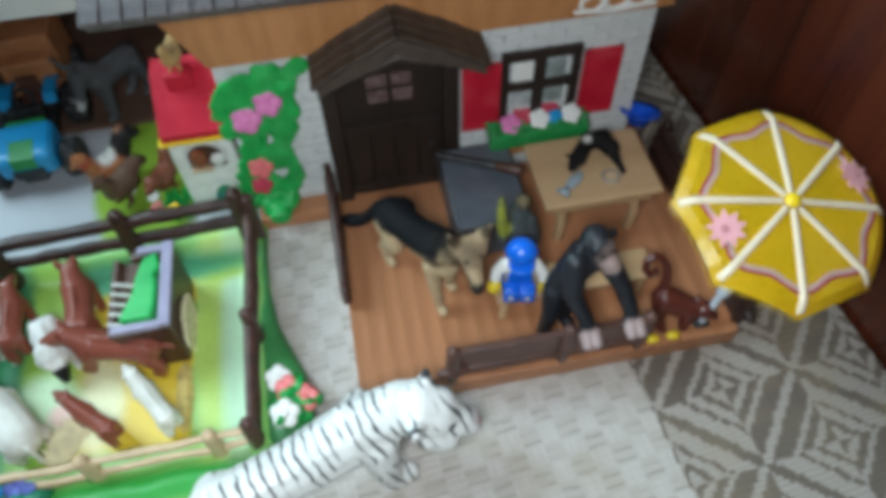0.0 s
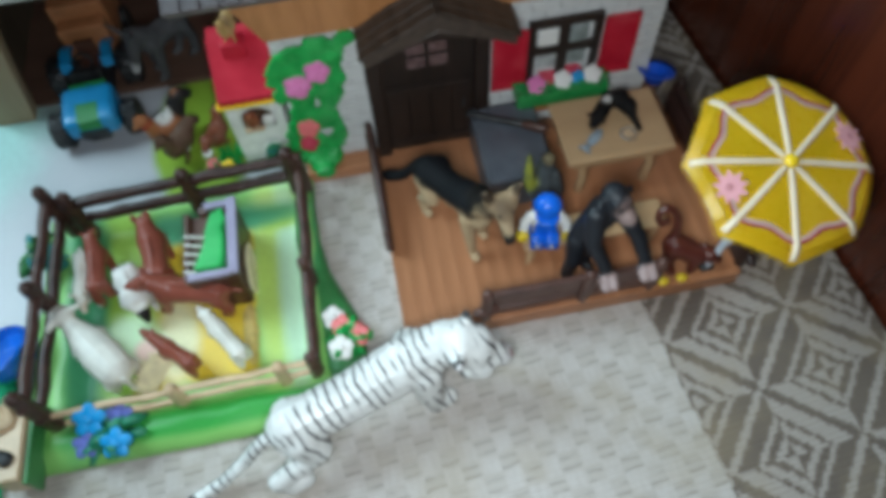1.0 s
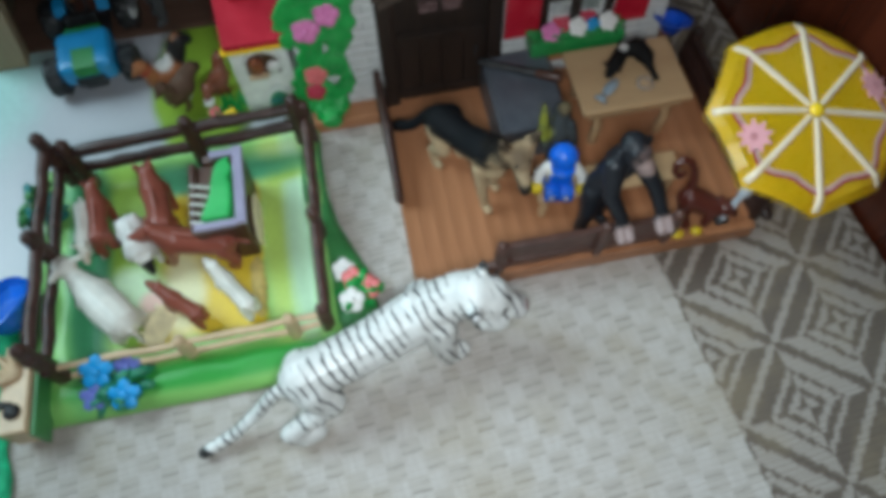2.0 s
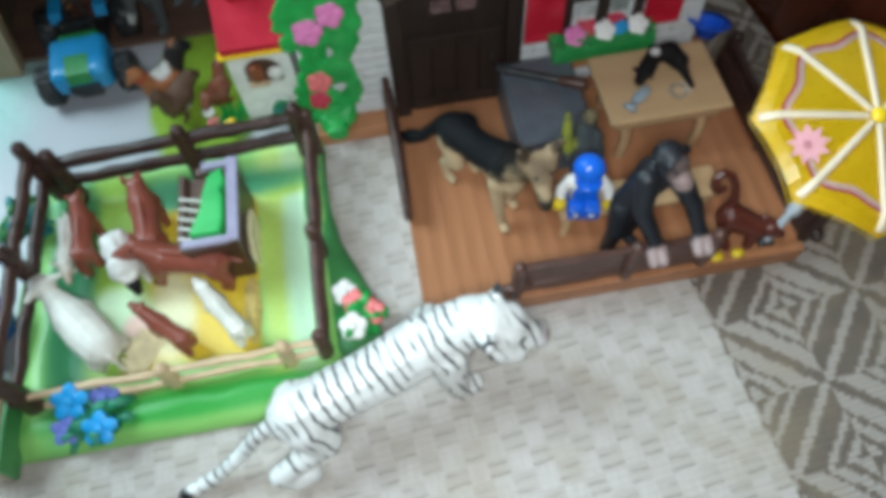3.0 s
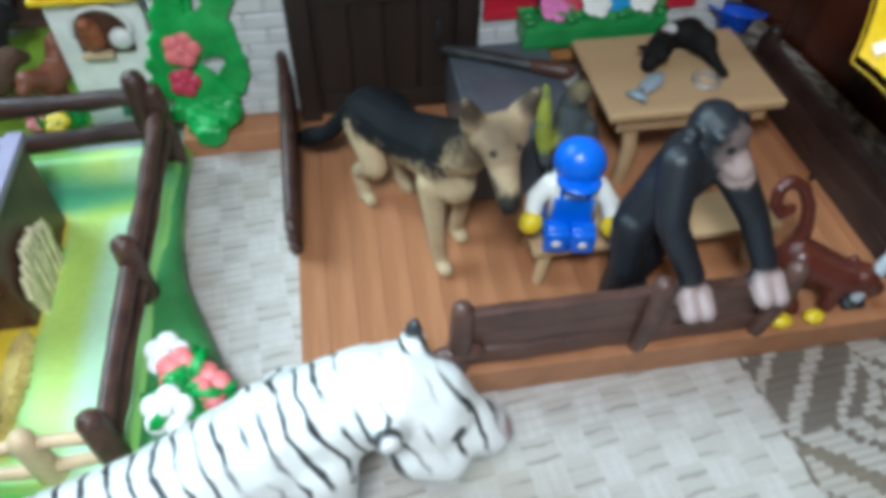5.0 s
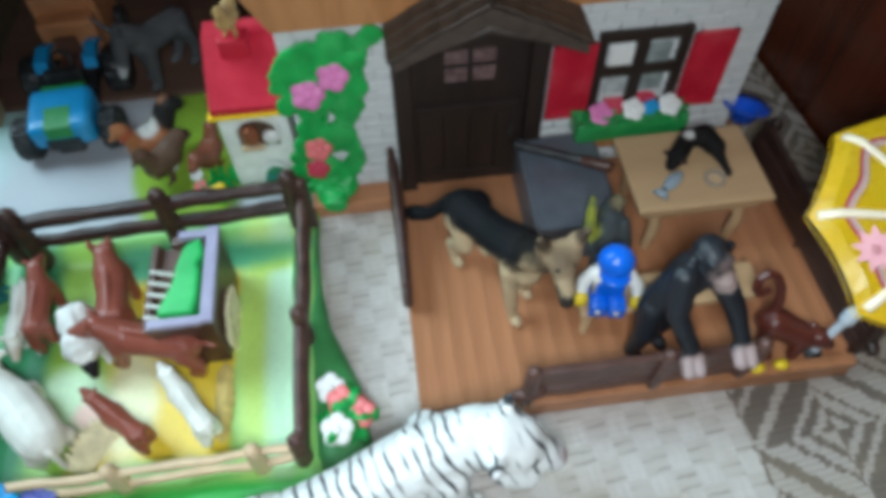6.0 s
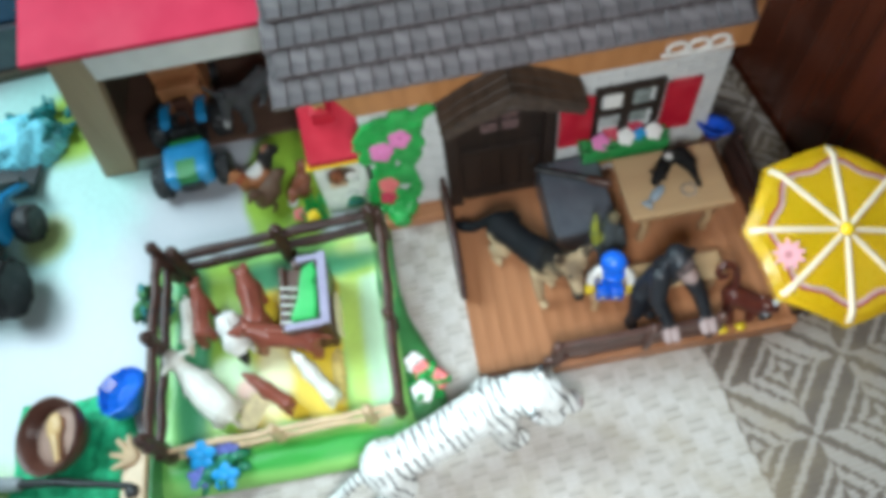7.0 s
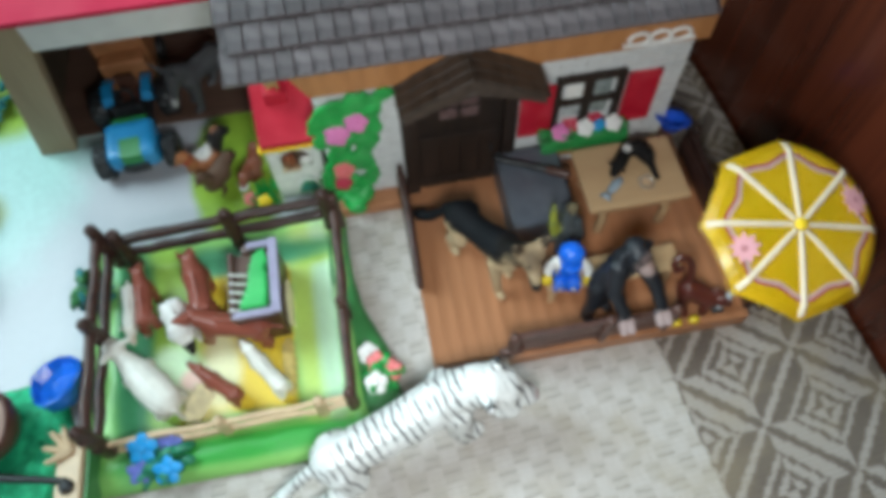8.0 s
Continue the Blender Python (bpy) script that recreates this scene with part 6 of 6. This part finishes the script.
part("board", box((-0.012, -0.034, 0.0), (0.006, 0.020, 0.026), 0.002, segs=3), M["tanlog"], post)
for dx, dy in ((-0.016, 0.004), (-0.012, 0.014), (-0.004, 0.016), (-0.014, -0.006)):
    part("stub_branch", tube([(-0.002 + dx * 0.1, 0.004 + dy * 0.1, 0.026), (-0.002 + dx, 0.004 + dy, 0.030)], [0.0042, 0.0018], 7), M["tanlog"], post, smooth=True)
part("knob", ball((-0.003, -0.020, 0.027), 0.0055, 1, 1, 0.6), M["black"], post, "black round knob", True)
part("edge_board", box((0.0065, -0.036, 0.0), (0.0095, 0.020, 0.022), 0.001), M["hedge"], post, "dark green edge board")
strap = thing("toy_lance", "black plastic rod with a grey tip", "toy rod")
part("rod", tube([(-0.2717, -0.2121, 0.0340), (-0.3276, -0.1993, 0.0310), (-0.3643, -0.1922, 0.0220)], [0.0026, 0.0030, 0.0042], 10), M["black"], strap, smooth=True)
part("tip", tube([(-0.3643, -0.1922, 0.0220), (-0.3999, -0.1849, 0.0100)], [0.0058, 0.0062], 10), M["hub"], strap, "dark grey grip", True)


def leaf_clump(name, label, c, size, count, mats, seed, leaf):
    f = thing(name, label, "plant")
    random.seed(seed)
    for mi, mm in enumerate(mats):
        b2 = bmesh.new()
        for k in range(count):
            a, e, r = random.uniform(0, 6.28), random.uniform(-0.2, 1.5), random.uniform(0.35, 1.0)
            p = Vector((c[0] + size[0] * r * math.cos(a) * math.cos(e), c[1] + size[1] * r * math.sin(a) * math.cos(e), c[2] + size[2] * abs(r * math.sin(e))))
            lf3 = ball((0, 0, 0), leaf * random.uniform(0.7, 1.3), 1.4, 0.75, 0.28, 1)
            lf3.transform(Matrix.Translation(p) @ Euler((random.uniform(-1, 1), random.uniform(-1, 1), a)).to_matrix().to_4x4())
            merge(b2, lf3)
        part("foliage" if mi == 0 else "back_foliage", b2, mm, f, smooth=True)
    part("stem", tube([(c[0], c[1], 0.002), (c[0], c[1], c[2] + size[2] * 0.5)], 0.003, 8), mats[0], f)
    return f


leaf_clump("teal_plant", "teal and dark green toy plant beside the log fence", (-0.268, -0.058, 0.008), (0.014, 0.026, 0.032), 26, [M["teal"], M["hedge"]], 51, 0.0055)
shrub = thing("aqua_shrub", "pale aqua feathery toy shrub with dark green leaves", "plant")
dome = ball((0, 0, 0), 1.0, sub=5)
for v in dome.verts:
    a = math.atan2(v.co.y, v.co.x)
    ridge = 0.05 * math.sin(26 * a + 5 * v.co.z) + 0.10 * noise.noise(v.co * 3.1) + 0.05 * noise.noise(v.co * 9.0)
    v.co *= 1 + ridge
    v.co = Vector((-0.4170 + 0.040 * v.co.x, 0.1614 + 0.036 * v.co.y, 0.0025 + 0.030 * max(0.0, v.co.z)))
part("foliage", dome, M["aqua"], shrub, smooth=True)
leaf_clump("green_shrub", "dark teal-green toy shrub behind the aqua one", (-0.4030, 0.1774, 0.006), (0.042, 0.034, 0.026), 60, [M["teal"]], 53, 0.0085)

crate = thing("toy_truck", "blue and dark grey toy truck box behind the barn", "toy truck", pose(-0.43, 0.30, 0.002, 0, 0, 4))
part("lower_box", box((-0.075, -0.028, 0.010), (0.085, 0.06, 0.062), 0.003), M["grey"], crate, "dark slate lower body")
part("lid", box((-0.078, -0.022, 0.0625), (0.088, 0.064, 0.100), 0.004, segs=3), M["truckblue"], crate, "dull blue upper body")
part("sill", box((-0.080, -0.034, 0.0), (0.090, 0.066, 0.0098), 0.002), M["barnwall"], crate, "tan base board")
part("hatch", box((-0.050, 0.0, 0.1002), (0.060, 0.060, 0.116), 0.004), M["black"], crate, "black hatch")
part("badge", ball((-0.02, 0.004, 0.114), 0.014, 1.2, 0.8, 0.5), M["yellow"], crate, "yellow domed badge", True)

# ---- pieces of roofs, deck and wall ----
random.seed(77)
rowd = 0.0185
for j in range(8):
    for i in range(31):
        x = -0.0988 + i * 0.01085 + (0.0053 if j % 2 else 0)
        if x > 0.203:
            continue
        piece("tile", tile_mesh, roof, Matrix.Translation((x, -0.003 + j * rowd, 0.0030 + random.uniform(0, 0.0006))) @ Matrix.Rotation(random.uniform(-0.02, 0.02), 4, "Z"))
plank_mesh = mesh_of("deck_plank", box((-0.00588, PY0, 0.0), (0.00588, -0.0005, 0.0027), 0.00025, segs=1), M["deck"])
for i in range(21):
    piece("plank", plank_mesh, patio, Matrix.Translation((PX0 + 0.0062 + i * 0.01185, 0, 0.0095 + random.uniform(0, 0.0002))))
bl, bh = 0.0205, 0.0083
brick_mesh = mesh_of("brick", box((0.0003, -0.0022, 0.0003), (bl - 0.0003, 0.001, bh - 0.0004), 0.0007, segs=1), M["stone"])
half_mesh = mesh_of("half_brick", box((0.0003, -0.0022, 0.0003), (bl / 2 - 0.0003, 0.001, bh - 0.0004), 0.0007, segs=1), M["stone"])
for j in range(16):
    z = 0.0125 + j * bh
    x = X0
    if j % 2:
        piece("brick", half_mesh, wall, Matrix.Translation((x, 0, z)))
        x += bl / 2
    while x < X1 - 0.002:
        full = x + bl < X1 + 0.003
        wd = bl if full else bl / 2
        c = x + wd / 2
        if not (0.012 < c < 0.078 and z < 0.135):
            piece("brick", brick_mesh if full else half_mesh, wall, Matrix.Translation((x, random.uniform(-0.0003, 0.0003), z)))
        x += wd
for sgn, ex in ((-1, EL), (1, ER)):
    knee = Vector((AP.x + (ex - AP.x) * 0.5, 0, AP.z + (EV - AP.z) * 0.46))
    for a, b in ((Vector((AP.x, 0, AP.z)), knee), (knee, Vector((ex, 0, EV)))):
        slope = b - a
        ang = math.atan2(slope.z, abs(slope.x))
        sm = mesh_of("shingle", box((0, -0.0045, 0), (slope.length / 2 * 1.2, 0.0045, 0.0020), 0.0006, segs=1), M["shingle"])
        for r in range(2):
            for c in range(4):
                p = a + slope * (r / 2)
                spin = Matrix.Rotation(-ang, 4, "Y") if sgn > 0 else Matrix.Rotation(math.pi, 4, "Z") @ Matrix.Rotation(-ang, 4, "Y")
                piece("shingle", sm, house, Matrix.Translation((p.x, -0.0338 + c * 0.0094, p.z + 0.0006 + 0.0006 * (1 - r))) @ spin @ Matrix.Rotation(random.uniform(-0.03, 0.03), 4, "Z"))
